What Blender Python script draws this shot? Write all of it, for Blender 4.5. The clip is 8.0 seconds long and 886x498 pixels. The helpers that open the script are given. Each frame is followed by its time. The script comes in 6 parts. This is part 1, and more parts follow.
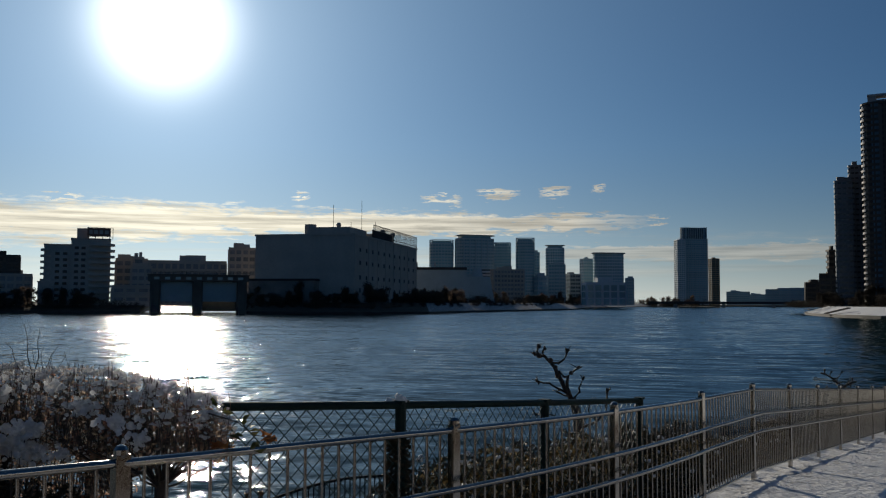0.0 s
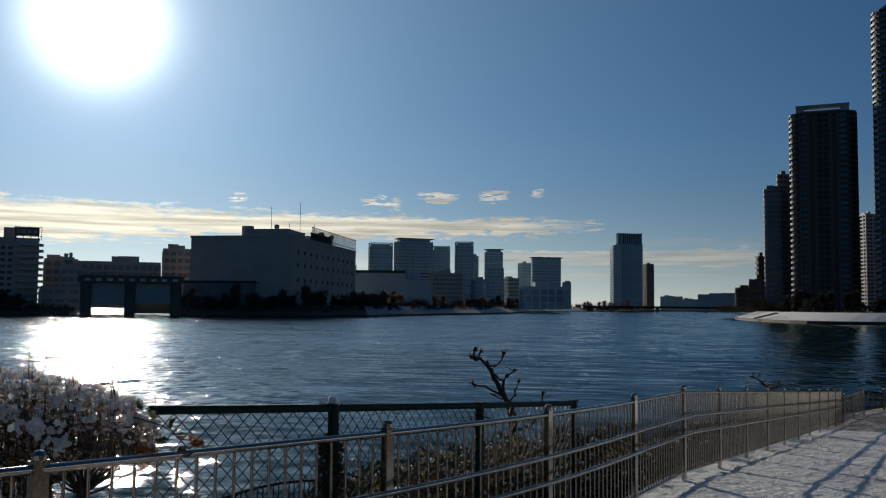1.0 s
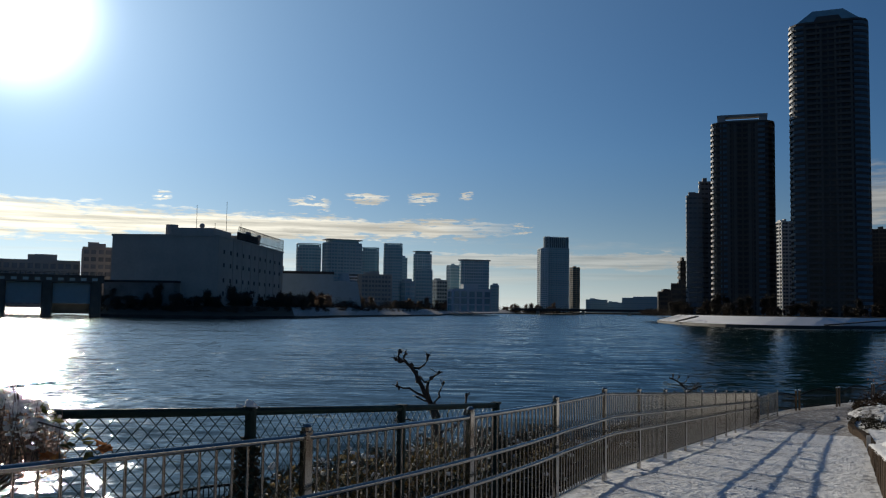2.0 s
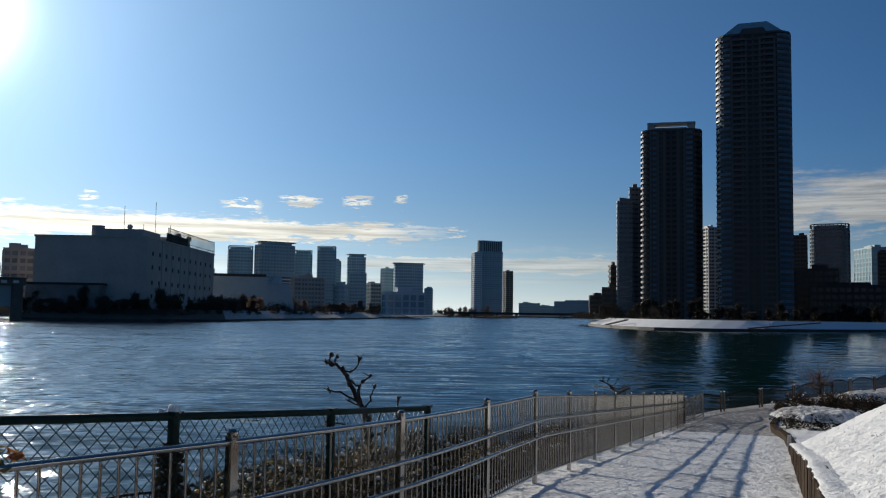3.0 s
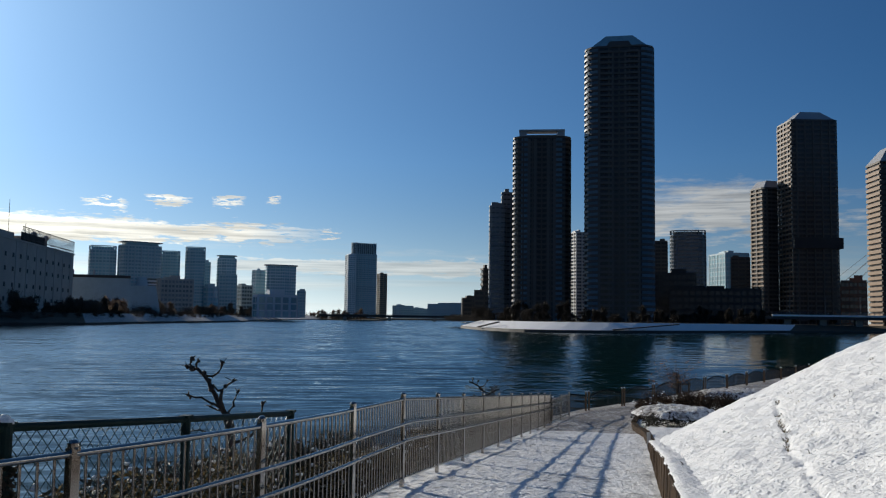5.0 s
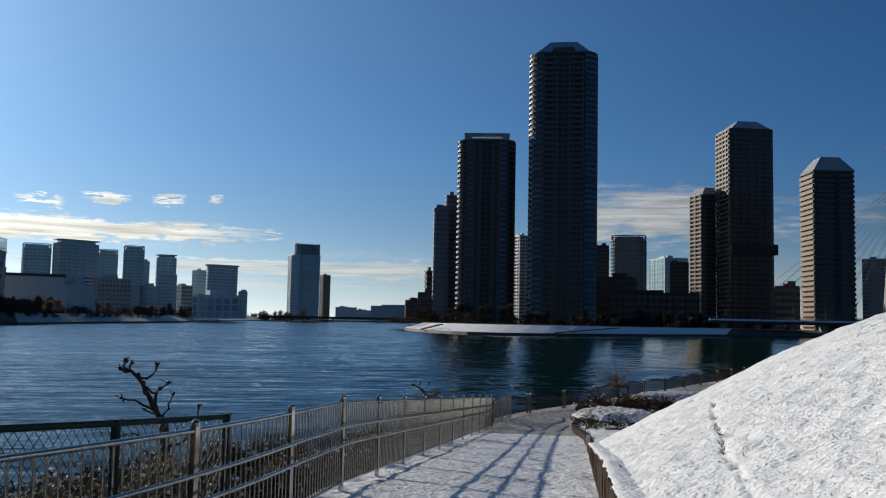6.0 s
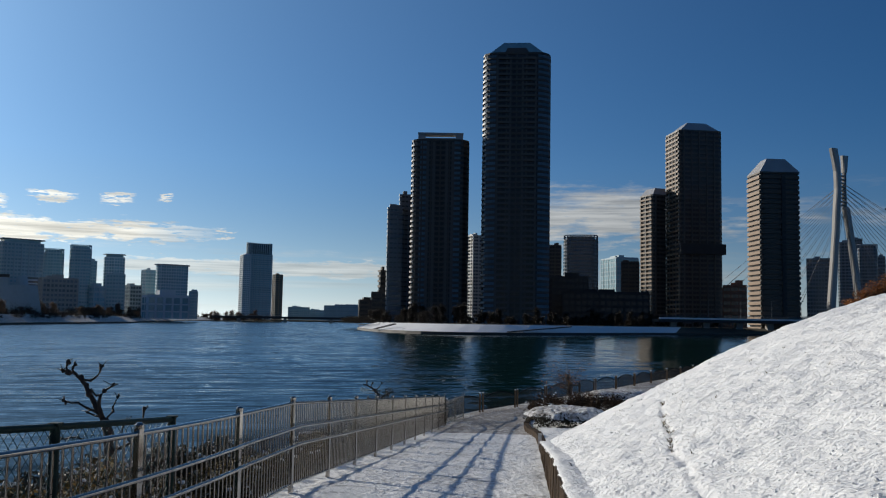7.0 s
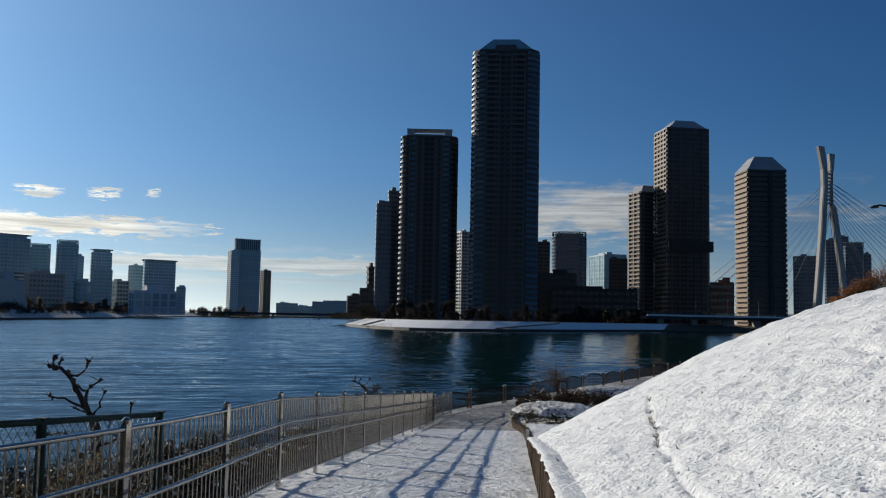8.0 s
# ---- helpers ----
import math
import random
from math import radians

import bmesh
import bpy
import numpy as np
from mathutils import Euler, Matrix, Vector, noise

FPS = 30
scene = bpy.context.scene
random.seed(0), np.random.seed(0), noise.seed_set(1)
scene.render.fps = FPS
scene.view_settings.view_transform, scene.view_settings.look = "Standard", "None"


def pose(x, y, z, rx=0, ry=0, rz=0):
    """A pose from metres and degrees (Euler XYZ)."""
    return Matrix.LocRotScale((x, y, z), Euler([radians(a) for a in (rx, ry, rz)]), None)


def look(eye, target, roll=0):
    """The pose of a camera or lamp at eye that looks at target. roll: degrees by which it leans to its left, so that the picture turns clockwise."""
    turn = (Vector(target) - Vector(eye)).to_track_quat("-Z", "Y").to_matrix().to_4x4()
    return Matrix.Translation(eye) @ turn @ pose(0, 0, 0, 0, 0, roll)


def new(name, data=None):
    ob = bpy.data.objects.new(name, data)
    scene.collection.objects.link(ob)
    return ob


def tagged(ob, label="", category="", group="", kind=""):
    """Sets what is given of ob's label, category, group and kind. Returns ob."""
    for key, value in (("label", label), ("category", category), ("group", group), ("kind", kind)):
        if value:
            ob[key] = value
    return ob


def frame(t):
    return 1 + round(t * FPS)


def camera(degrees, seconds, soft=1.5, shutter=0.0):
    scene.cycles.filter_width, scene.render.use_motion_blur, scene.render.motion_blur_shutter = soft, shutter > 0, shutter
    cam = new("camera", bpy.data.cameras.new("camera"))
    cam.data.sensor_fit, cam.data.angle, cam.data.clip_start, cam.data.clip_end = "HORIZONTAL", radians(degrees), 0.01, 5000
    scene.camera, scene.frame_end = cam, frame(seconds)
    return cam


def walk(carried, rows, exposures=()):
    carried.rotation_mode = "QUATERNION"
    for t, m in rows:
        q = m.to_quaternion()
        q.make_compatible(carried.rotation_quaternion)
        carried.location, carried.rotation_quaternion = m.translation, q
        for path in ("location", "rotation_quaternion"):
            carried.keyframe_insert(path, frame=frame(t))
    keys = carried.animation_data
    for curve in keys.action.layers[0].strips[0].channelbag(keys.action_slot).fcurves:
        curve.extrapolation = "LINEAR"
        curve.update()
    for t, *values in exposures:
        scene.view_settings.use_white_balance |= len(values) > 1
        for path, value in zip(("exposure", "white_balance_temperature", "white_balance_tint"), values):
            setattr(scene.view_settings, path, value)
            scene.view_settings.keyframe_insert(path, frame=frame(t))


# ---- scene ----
cam = camera(53.5, 8.0, soft=1.15)

# t, x, y, z, yaw, pitch, roll
PATH = [
    (0, -0.085, -0.395, 1.514, 33.254, 3.497, -0.221),
    (0.5, -0.097, -0.369, 1.509, 31.361, 3.511, -0.444),
    (1, -0.085, -0.349, 1.505, 29.269, 3.744, -0.503),
    (1.5, -0.071, -0.32, 1.509, 26.862, 3.814, -0.678),
    (3, -0.06, -0.25, 1.502, 20.317, 4.195, -0.888),
    (3.5, -0.068, -0.205, 1.501, 18.064, 4.288, -0.718),
    (4, -0.055, -0.174, 1.5, 16.14, 4.449, -0.489),
    (4.5, -0.04, -0.148, 1.498, 14.142, 4.406, -0.541),
    (6, -0.027, -0.035, 1.501, 8.439, 4.68, -1.163),
    (6.5, -0.012, -0.02, 1.503, 6.88, 4.619, -1.031),
    (7, -0.008, 0.017, 1.502, 5.421, 4.704, -0.97),
    (7.5, -0.005, -0.001, 1.501, 4.844, 4.581, -1.243),
    (8, -0.001, 0.001, 1.497, 4.669, 4.484, -1.101),
]
walk(cam, [(t, pose(x, y, z, 90 + pitch, roll, yaw)) for t, x, y, z, yaw, pitch, roll in PATH],
     exposures=[(0.0, -0.36, 7000, 10), (1.5, -0.22, 6900, 10), (3.0, 0.24, 6600, 10), (4.5, 0.38, 6500, 10), (6.0, 0.35, 6500, 10), (8.0, 0.34, 6500, 10)])

# ---- sky and sun ----
SUN_AZ, SUN_EL = -51.2, 17.0          # degrees from +y towards +x, and above the horizon
sun_way = Vector((math.sin(radians(SUN_AZ)) * math.cos(radians(SUN_EL)),
                  math.cos(radians(SUN_AZ)) * math.cos(radians(SUN_EL)), math.sin(radians(SUN_EL))))


class Nodes:
    """Short names for building a node tree."""

    def __init__(self, tree):
        self.tree = tree
        tree.nodes.clear()

    def add(self, kind, **inputs):
        n = self.tree.nodes.new(kind)
        for key, value in inputs.items():
            self.put(n, key, value)
        return n

    def put(self, n, key, value):
        sock = n.inputs[int(key[1:])] if key[0] == "i" and key[1:].isdigit() else n.inputs[key.replace("_", " ")]
        if isinstance(value, bpy.types.NodeSocket):
            self.tree.links.new(value, sock)
        else:
            sock.default_value = value

    def math(self, op, a, b=0.0, c=0.0, clamp=False):
        n = self.add("ShaderNodeMath")
        n.operation, n.use_clamp = op, clamp
        for i, v in enumerate((a, b, c)):
            self.put(n, "i%d" % i, v)
        return n.outputs[0]

    def vmath(self, op, a, b=(0, 0, 0)):
        n = self.add("ShaderNodeVectorMath")
        n.operation = op
        self.put(n, "i0", a)
        self.put(n, "i1", b)
        return n.outputs["Value"] if op in ("DOT_PRODUCT", "LENGTH") else n.outputs[0]

    def noise(self, vec, scale, detail=4.0, rough=0.55, out=0):
        n = self.add("ShaderNodeTexNoise", Scale=scale, Detail=detail, Roughness=rough)
        if vec is not None:
            self.put(n, "Vector", vec)
        return n.outputs[out]

    def scaled(self, vec, sx, sy, sz, rz=0.0):
        n = self.add("ShaderNodeMapping", Scale=(sx, sy, sz), Rotation=(0, 0, radians(rz)))
        self.put(n, "Vector", vec)
        return n.outputs[0]

    def ramp(self, fac, *stops):
        n = self.add("ShaderNodeValToRGB", Fac=fac)
        e = n.color_ramp.elements
        while len(e) < len(stops):
            e.new(0.5)
        for el, (p, c) in zip(e, stops):
            el.position = p
            el.color = (c, c, c, 1) if isinstance(c, (int, float)) else (*c, 1)
        return n.outputs[0]

    def mix(self, fac, a, b):
        n = self.add("ShaderNodeMix")
        n.data_type = "RGBA"
        self.put(n, "i0", fac)
        for i, v in ((6, a), (7, b)):
            self.put(n, "i%d" % i, (*v, 1) if isinstance(v, tuple) and len(v) == 3 else v)
        return n.outputs[2]

    def bump(self, height, strength=0.4, distance=0.02, normal=None):
        n = self.add("ShaderNodeBump", Strength=strength, Distance=distance, Height=height)
        if normal is not None:
            self.put(n, "Normal", normal)
        return n.outputs[0]


world = bpy.data.worlds.new("sky")
scene.world = world
world.use_nodes = True
N = Nodes(world.node_tree)
sky = N.add("ShaderNodeTexSky")
sky.sky_type, sky.sun_disc = "NISHITA", False
sky.sun_elevation, sky.sun_rotation = radians(SUN_EL), radians(SUN_AZ)
sky.altitude, sky.air_density, sky.dust_density, sky.ozone_density = 0, 1.0, 0.0, 4.0
way = N.vmath("NORMALIZE", N.add("ShaderNodeTexCoord").outputs["Generated"])
# the glare round the sun
cosine = N.vmath("DOT_PRODUCT", way, tuple(sun_way))
angle = N.math("DEGREES", N.math("ARCCOSINE", N.math("MINIMUM", cosine, 1.0)))
core = N.math("MULTIPLY", N.math("POWER", 2.718, N.math("MULTIPLY", N.math("POWER", N.math("DIVIDE", angle, 3.8), 3.0), -1.0)), 1.5)
halo = N.math("MULTIPLY", N.math("POWER", 2.718, N.math("DIVIDE", angle, -5.5)), 0.6)
wide = N.math("MULTIPLY", N.math("POWER", 2.718, N.math("DIVIDE", angle, -20.0)), 0.71)
glow = N.math("ADD", core, halo)
glare = N.vmath("ADD", N.vmath("MULTIPLY", N.add("ShaderNodeCombineXYZ", X=glow, Y=glow, Z=glow).outputs[0], (0.93, 0.97, 1.0)),
                N.vmath("MULTIPLY", N.add("ShaderNodeCombineXYZ", X=wide, Y=wide, Z=wide).outputs[0], (0.47, 0.755, 0.99)))
# low clouds: flat streaks and small heaps near the horizon
split = N.add("ShaderNodeSeparateXYZ", Vector=way)
azimuth = N.math("DEGREES", N.math("ARCTAN2", split.outputs[0], split.outputs[1]))
height = N.math("DEGREES", N.math("ARCSINE", split.outputs[2]))
flat = N.add("ShaderNodeCombineXYZ", X=N.math("MULTIPLY", azimuth, 0.11), Y=N.math("MULTIPLY", height, 0.62), Z=0.0).outputs[0]
true_height = height
heaps = N.noise(flat, 1.15, 7.0, 0.62)
fleck = N.noise(N.scaled(flat, 2.2, 2.0, 1.0), 1.9, 6.0, 0.62)


def band(middle, half):
    """1 along a height in degrees, falling to 0 half degrees off."""
    return N.math("SUBTRACT", 1.0, N.math("ABSOLUTE", N.math("DIVIDE", N.math("SUBTRACT", height, middle), half)), clamp=True)


def span(a, b, *stops):
    """Stops over the azimuth from a to b degrees."""
    return N.ramp(N.math("DIVIDE", N.math("SUBTRACT", azimuth, a), b - a, clamp=True), *stops)


# ragged edges: the height is shifted to and fro before the clouds are cut from it
shaggy = N.math("ADD", N.math("MULTIPLY", N.math("SUBTRACT", fleck, 0.5), 2.6), N.math("MULTIPLY", N.math("SUBTRACT", N.noise(N.scaled(flat, 6.0, 5.0, 1.0), 1.7, 5.0, 0.6), 0.5), 1.5))
height = N.math("ADD", height, N.math("MULTIPLY", shaggy, N.ramp(N.math("DIVIDE", height, 10.0), (0.25, 0.3), (0.5, 1.0))))
# the long bank, broad under the sun and thinning to a streak
thickness = span(-60.0, -18.0, (0.0, 2.1), (0.45, 1.25), (0.88, 0.8), (1.0, 0.25))
bank = band(N.math("SUBTRACT", 5.5, N.math("MULTIPLY", thickness, 0.35)), thickness)
cover = N.ramp(N.math("ADD", N.math("MULTIPLY", heaps, 0.55), N.math("ADD", N.math("MULTIPLY", fleck, 0.45), N.math("MULTIPLY", bank, 0.42))), (0.585, 0.0), (0.76, 0.95))
cover = N.math("MULTIPLY", N.math("MULTIPLY", cover, N.ramp(bank, (0.0, 0.0), (0.3, 1.0))), span(-25.0, -19.0, (0.0, 1.0), (1.0, 0.0)))
# faint flat streaks near the horizon
streak = N.noise(N.scaled(flat, 0.35, 1.5, 1.0), 1.3, 5.0, 0.5)
cover2 = N.math("MULTIPLY", N.ramp(streak, (0.46, 0.0), (0.66, 0.4)), N.ramp(band(2.4, 2.2), (0.0, 0.0), (0.4, 1.0)))
# the soft heap right of the tall towers
right = N.math("MULTIPLY", band(6.8, 2.7), span(-2.0, 24.0, (0.0, 0.0), (0.12, 1.0), (0.40, 1.0), (0.55, 0.35), (1.0, 0.2)))
cover3 = N.math("MULTIPLY", N.ramp(N.math("ADD", N.math("MULTIPLY", heaps, 0.6), N.math("ADD", N.math("MULTIPLY", fleck, 0.4), N.math("MULTIPLY", right, 0.30))), (0.56, 0.0), (0.74, 0.8)), N.ramp(right, (0.0, 0.0), (0.3, 1.0)))
# a thin flat bar with a bright upper edge
bar = N.math("MULTIPLY", band(N.math("ADD", 3.25, N.math("MULTIPLY", N.math("SUBTRACT", streak, 0.5), 0.9)), 0.62), span(-28.0, -3.0, (0.0, 0.0), (0.12, 1.0), (0.8, 1.0), (1.0, 0.3)))
cover4 = N.ramp(N.math("ADD", bar, N.math("MULTIPLY", N.math("SUBTRACT", fleck, 0.5), 0.6)), (0.12, 0.0), (0.5, 0.62))
# small separate puffs
puffs = None
for pa, pe, pw in ((-33.4, 6.65, 1.6), (-29.7, 7.0, 1.7), (-26.0, 7.15, 1.2), (-23.2, 7.25, 0.6), (-19.5, 5.3, 0.9), (-42.5, 6.7, 0.8), (-56.8, 6.1, 1.5)):
    du = N.math("POWER", N.math("ABSOLUTE", N.math("DIVIDE", N.math("SUBTRACT", azimuth, pa), pw)), 2.0)
    dv = N.math("POWER", N.math("ABSOLUTE", N.math("DIVIDE", N.math("SUBTRACT", height, pe), 0.15 + 0.085 * pw)), 2.0)
    one = N.math("SUBTRACT", 1.0, N.math("ADD", du, dv), clamp=True)
    puffs = one if puffs is None else N.math("MAXIMUM", puffs, one)
cover5 = N.math("MULTIPLY", N.ramp(N.math("ADD", puffs, N.math("MULTIPLY", N.math("SUBTRACT", heaps, 0.5), 1.8)), (0.2, 0.0), (0.8, 0.85)), N.ramp(puffs, (0.0, 0.0), (0.15, 1.0)))
cover = N.math("MAXIMUM", N.math("MAXIMUM", N.math("MAXIMUM", N.math("MAXIMUM", cover, cover2), cover3), cover4), cover5)
lit = N.math("ADD", 0.29, N.math("MULTIPLY", N.math("POWER", 2.718, N.math("DIVIDE", angle, -20.0)), 1.75))
thick = N.math("MULTIPLY", N.ramp(heaps, (0.6, 1.0), (0.85, 0.45)), N.ramp(N.noise(N.scaled(flat, 0.5, 2.2, 1.0), 2.3, 6.0, 0.6), (0.36, 0.62), (0.62, 1.12)))
warm = N.math("POWER", 2.718, N.math("DIVIDE", angle, -38.0))
tint = N.mix(warm, (0.96, 0.975, 0.98), (1.03, 0.985, 0.79))
lit = N.math("MULTIPLY", lit, thick)
cloud = N.vmath("MULTIPLY", N.add("ShaderNodeCombineXYZ", X=lit, Y=lit, Z=lit).outputs[0], tint)
mist = N.math("MULTIPLY", N.math("POWER", 2.718, N.math("DIVIDE", N.math("ABSOLUTE", true_height), -3.0)),
              N.math("ADD", 0.29, N.math("MULTIPLY", N.math("POWER", 2.718, N.math("DIVIDE", angle, -19.0)), 1.7)))
glare = N.vmath("ADD", glare, N.vmath("MULTIPLY", N.add("ShaderNodeCombineXYZ", X=mist, Y=mist, Z=mist).outputs[0], tint))
soft = N.math("MULTIPLY", N.math("POWER", 2.718, N.math("DIVIDE", N.math("ABSOLUTE", true_height), -7.0)),
              N.math("MULTIPLY", N.math("POWER", 2.718, N.math("DIVIDE", angle, -26.0)), 0.34))
glare = N.vmath("ADD", glare, N.vmath("MULTIPLY", N.add("ShaderNodeCombineXYZ", X=soft, Y=soft, Z=soft).outputs[0], (0.76, 0.89, 0.97)))
depth = N.ramp(N.math("DIVIDE", true_height, 10.0, clamp=True), (0.0, 0.30), (0.35, 0.7), (1.0, 1.0))
blue = N.vmath("MULTIPLY", N.vmath("MULTIPLY", sky.outputs[0], (0.0052, 0.0240, 0.0408)), N.add("ShaderNodeCombineXYZ", X=depth, Y=depth, Z=depth).outputs[0])
clear = N.vmath("ADD", blue, glare)
colour = N.mix(cover, clear, cloud)
back = N.add("ShaderNodeBackground", Color=colour, Strength=1.0)
N.tree.links.new(back.outputs[0], N.add("ShaderNodeOutputWorld").inputs[0])

sun = new("sun", bpy.data.lights.new("sun", "SUN"))
sun.data.energy, sun.data.angle, sun.data.color = 3.5, radians(0.7), (1.0, 0.93, 0.81)
sun.matrix_world = look(sun_way * 100, (0, 0, 0))


# ---- materials ----
def material(name, colour, rough=0.7, metal=0.0, vary=0.25, scale=3.0, bump=0.0, bump_scale=30.0, tone=None, each=0.0, spec=0.5, ior=1.5, stretch=(1, 1, 1)):
    """A surface with colour at two scales of noise, fine relief, and a little difference from piece to piece."""
    m = bpy.data.materials.new(name)
    m.use_nodes = True
    n = Nodes(m.node_tree)
    where = n.scaled(n.add("ShaderNodeTexCoord").outputs["Object"], *stretch)
    coarse, fine = n.noise(where, scale, 3.0), n.noise(where, scale * 9, 4.0, 0.65)
    tone = tone or tuple(c * (1 - vary) for c in colour)
    blend = n.math("ADD", n.math("MULTIPLY", coarse, 0.6), n.math("MULTIPLY", fine, 0.4))
    col = n.mix(n.ramp(blend, (0.35, 0.0), (0.65, 1.0)), tone, colour)
    if each:
        rnd = n.add("ShaderNodeObjectInfo").outputs["Random"]
        gain = n.math("ADD", 1.0 - each / 2, n.math("MULTIPLY", rnd, each))
        col = n.vmath("MULTIPLY", col, n.add("ShaderNodeCombineXYZ", X=gain, Y=gain, Z=gain).outputs[0])
    p = n.add("ShaderNodeBsdfPrincipled", Base_Color=col, Metallic=metal, IOR=ior,
              Roughness=n.math("ADD", rough - 0.08, n.math("MULTIPLY", fine, 0.16)))
    p.inputs["Specular IOR Level"].default_value = spec
    if bump:
        n.put(p, "Normal", n.bump(n.noise(where, bump_scale, 5.0, 0.6), bump, 0.02))
    n.tree.links.new(p.outputs[0], n.add("ShaderNodeOutputMaterial").inputs[0])
    return m


WALLS = {
    "slate": material("slate_grey_cladding", (0.086, 0.071, 0.060), 0.6, vary=0.25, scale=0.06),
    "brown": material("brown_grey_tile", (0.088, 0.068, 0.054), 0.65, vary=0.3, scale=0.06),
    "tan": material("tan_and_sunlit_tile", (0.23, 0.145, 0.085), 0.65, vary=0.25, scale=0.06),
    "pale": material("pale_panel", (0.46, 0.45, 0.43), 0.6, vary=0.2, scale=0.06),
    "plain": material("weathered_render", (0.54, 0.475, 0.415), 0.8, vary=0.25, scale=0.08),
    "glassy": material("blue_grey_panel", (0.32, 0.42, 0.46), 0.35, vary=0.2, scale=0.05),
    # far walls: the blue of distance haze is mixed into the colour
    "mist": material("hazed_pale_concrete", (0.38, 0.50, 0.54), 0.6, vary=0.2, scale=0.05),
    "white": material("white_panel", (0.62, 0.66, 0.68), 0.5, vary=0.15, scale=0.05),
    "pier": material("grey_brown_pier_tile", (0.115, 0.10, 0.09), 0.65, vary=0.25, scale=0.06),
    # darker distant walls, likewise with blue haze in the colour
    "dusk": material("hazed_dark_panel", (0.17, 0.20, 0.235), 0.6, vary=0.2, scale=0.05),
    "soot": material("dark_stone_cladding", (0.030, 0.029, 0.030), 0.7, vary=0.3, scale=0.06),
    "brick": material("red_brown_brick", (0.30, 0.16, 0.11), 0.8, vary=0.3, scale=0.1),
}
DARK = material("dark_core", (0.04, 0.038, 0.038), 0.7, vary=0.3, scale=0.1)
GLASS = material("window_glass", (0.05, 0.07, 0.09), 0.12, vary=0.5, scale=0.2, each=0.5, spec=0.6)
GLASS_BLUE = material("blue_window_glass", (0.03, 0.055, 0.08), 0.1, vary=0.5, scale=0.2, each=0.5, spec=0.6)
GLASS_DARK = material("dark_window_glass", (0.050, 0.048, 0.050), 0.25, vary=0.5, scale=0.2, each=0.5, spec=0.28)
# matt glass with the blue sky light on it put into the colour
GLASS_CORNER = material("sky_tinted_corner_glass", (0.13, 0.20, 0.26), 0.6, vary=0.4, scale=0.3, each=0.5, spec=0.2)
GLASS_DULL = material("dull_window_glass", (0.26, 0.26, 0.27), 0.3, vary=0.4, scale=0.3, each=0.4)
# teal base colour carries the sky reflected in the panes
GLASS_PALE = material("sky_teal_glass", (0.24, 0.43, 0.49), 0.1, vary=0.3, scale=0.2, each=0.4, spec=0.8)
ROOF = material("pale_roof_metal", (0.36, 0.36, 0.37), 0.45, vary=0.2, scale=0.1)
BLACK = material("black_louvre", (0.015, 0.015, 0.018), 0.6, vary=0.3, scale=0.3)
CONCRETE = material("quay_concrete", (0.28, 0.27, 0.25), 0.85, vary=0.35, scale=0.15, bump=0.3, bump_scale=2.0)
GATE_STONE = material("brown_stained_concrete", (0.17, 0.135, 0.11), 0.85, vary=0.35, scale=0.15, bump=0.3, bump_scale=2.0)
QUAY_STONE = material("wet_quay_concrete", (0.055, 0.052, 0.048), 0.7, vary=0.5, scale=0.2, bump=0.3, bump_scale=2.0)
STEEL = material("stainless_steel", (0.46, 0.43, 0.39), 0.17, metal=1.0, vary=0.25, scale=6.0)
BRONZE = material("bronze_post", (0.20, 0.12, 0.07), 0.4, metal=0.8, vary=0.3, scale=6.0)
RAILBLUE = material("dark_painted_steel", (0.016, 0.018, 0.022), 0.85, metal=0.0, vary=0.3, scale=8.0, spec=0.05)
GREEN = material("dark_green_paint", (0.007, 0.026, 0.023), 0.55, spec=0.15, vary=0.4, scale=8.0, bump=0.2, bump_scale=40.0)
WIRE = material("green_wire", (0.015, 0.055, 0.055), 0.4, vary=0.3, scale=20.0)
BARK = material("dark_wet_bark", (0.055, 0.040, 0.030), 0.7, vary=0.5, scale=12.0, bump=0.8, bump_scale=50.0)
TWIG = material("winter_twig", (0.09, 0.065, 0.05), 0.8, vary=0.4, scale=3.0)
KERB = material("brown_edging_timber", (0.062, 0.037, 0.019), 0.9, spec=0.1, vary=0.75, scale=6.0, bump=0.6, bump_scale=25.0, each=0.4)
SOIL = material("dark_soil", (0.06, 0.045, 0.03), 0.9, vary=0.5, scale=3.0, bump=0.8, bump_scale=12.0)
LAND = material("bank_soil_and_grass", (0.09, 0.075, 0.05), 0.95, vary=0.5, scale=0.05, bump=0.4, bump_scale=1.0)
PYLON = material("pale_painted_steel", (0.40, 0.39, 0.37), 0.5, vary=0.12, scale=0.1)
CABLE = material("pale_cable", (0.10, 0.105, 0.12), 0.5, vary=0.1, scale=1.0)


def leaf_material(name, colours, through_light=0.35):
    """Leaves: a colour for each leaf, light shining through."""
    m = bpy.data.materials.new(name)
    m.use_nodes = True
    n = Nodes(m.node_tree)
    pick = n.add("ShaderNodeNewGeometry").outputs["Random Per Island"]
    col = n.ramp(pick, *[(i / max(1, len(colours) - 1), c) for i, c in enumerate(colours)])
    d = n.add("ShaderNodeBsdfPrincipled", Base_Color=col, Roughness=0.6)
    d.inputs["Specular IOR Level"].default_value = 0.2
    tr = n.add("ShaderNodeBsdfTranslucent", Color=col)
    mx = n.add("ShaderNodeMixShader", Fac=through_light, i1=d.outputs[0], i2=tr.outputs[0])
    n.tree.links.new(mx.outputs[0], n.add("ShaderNodeOutputMaterial").inputs[0])
    return m


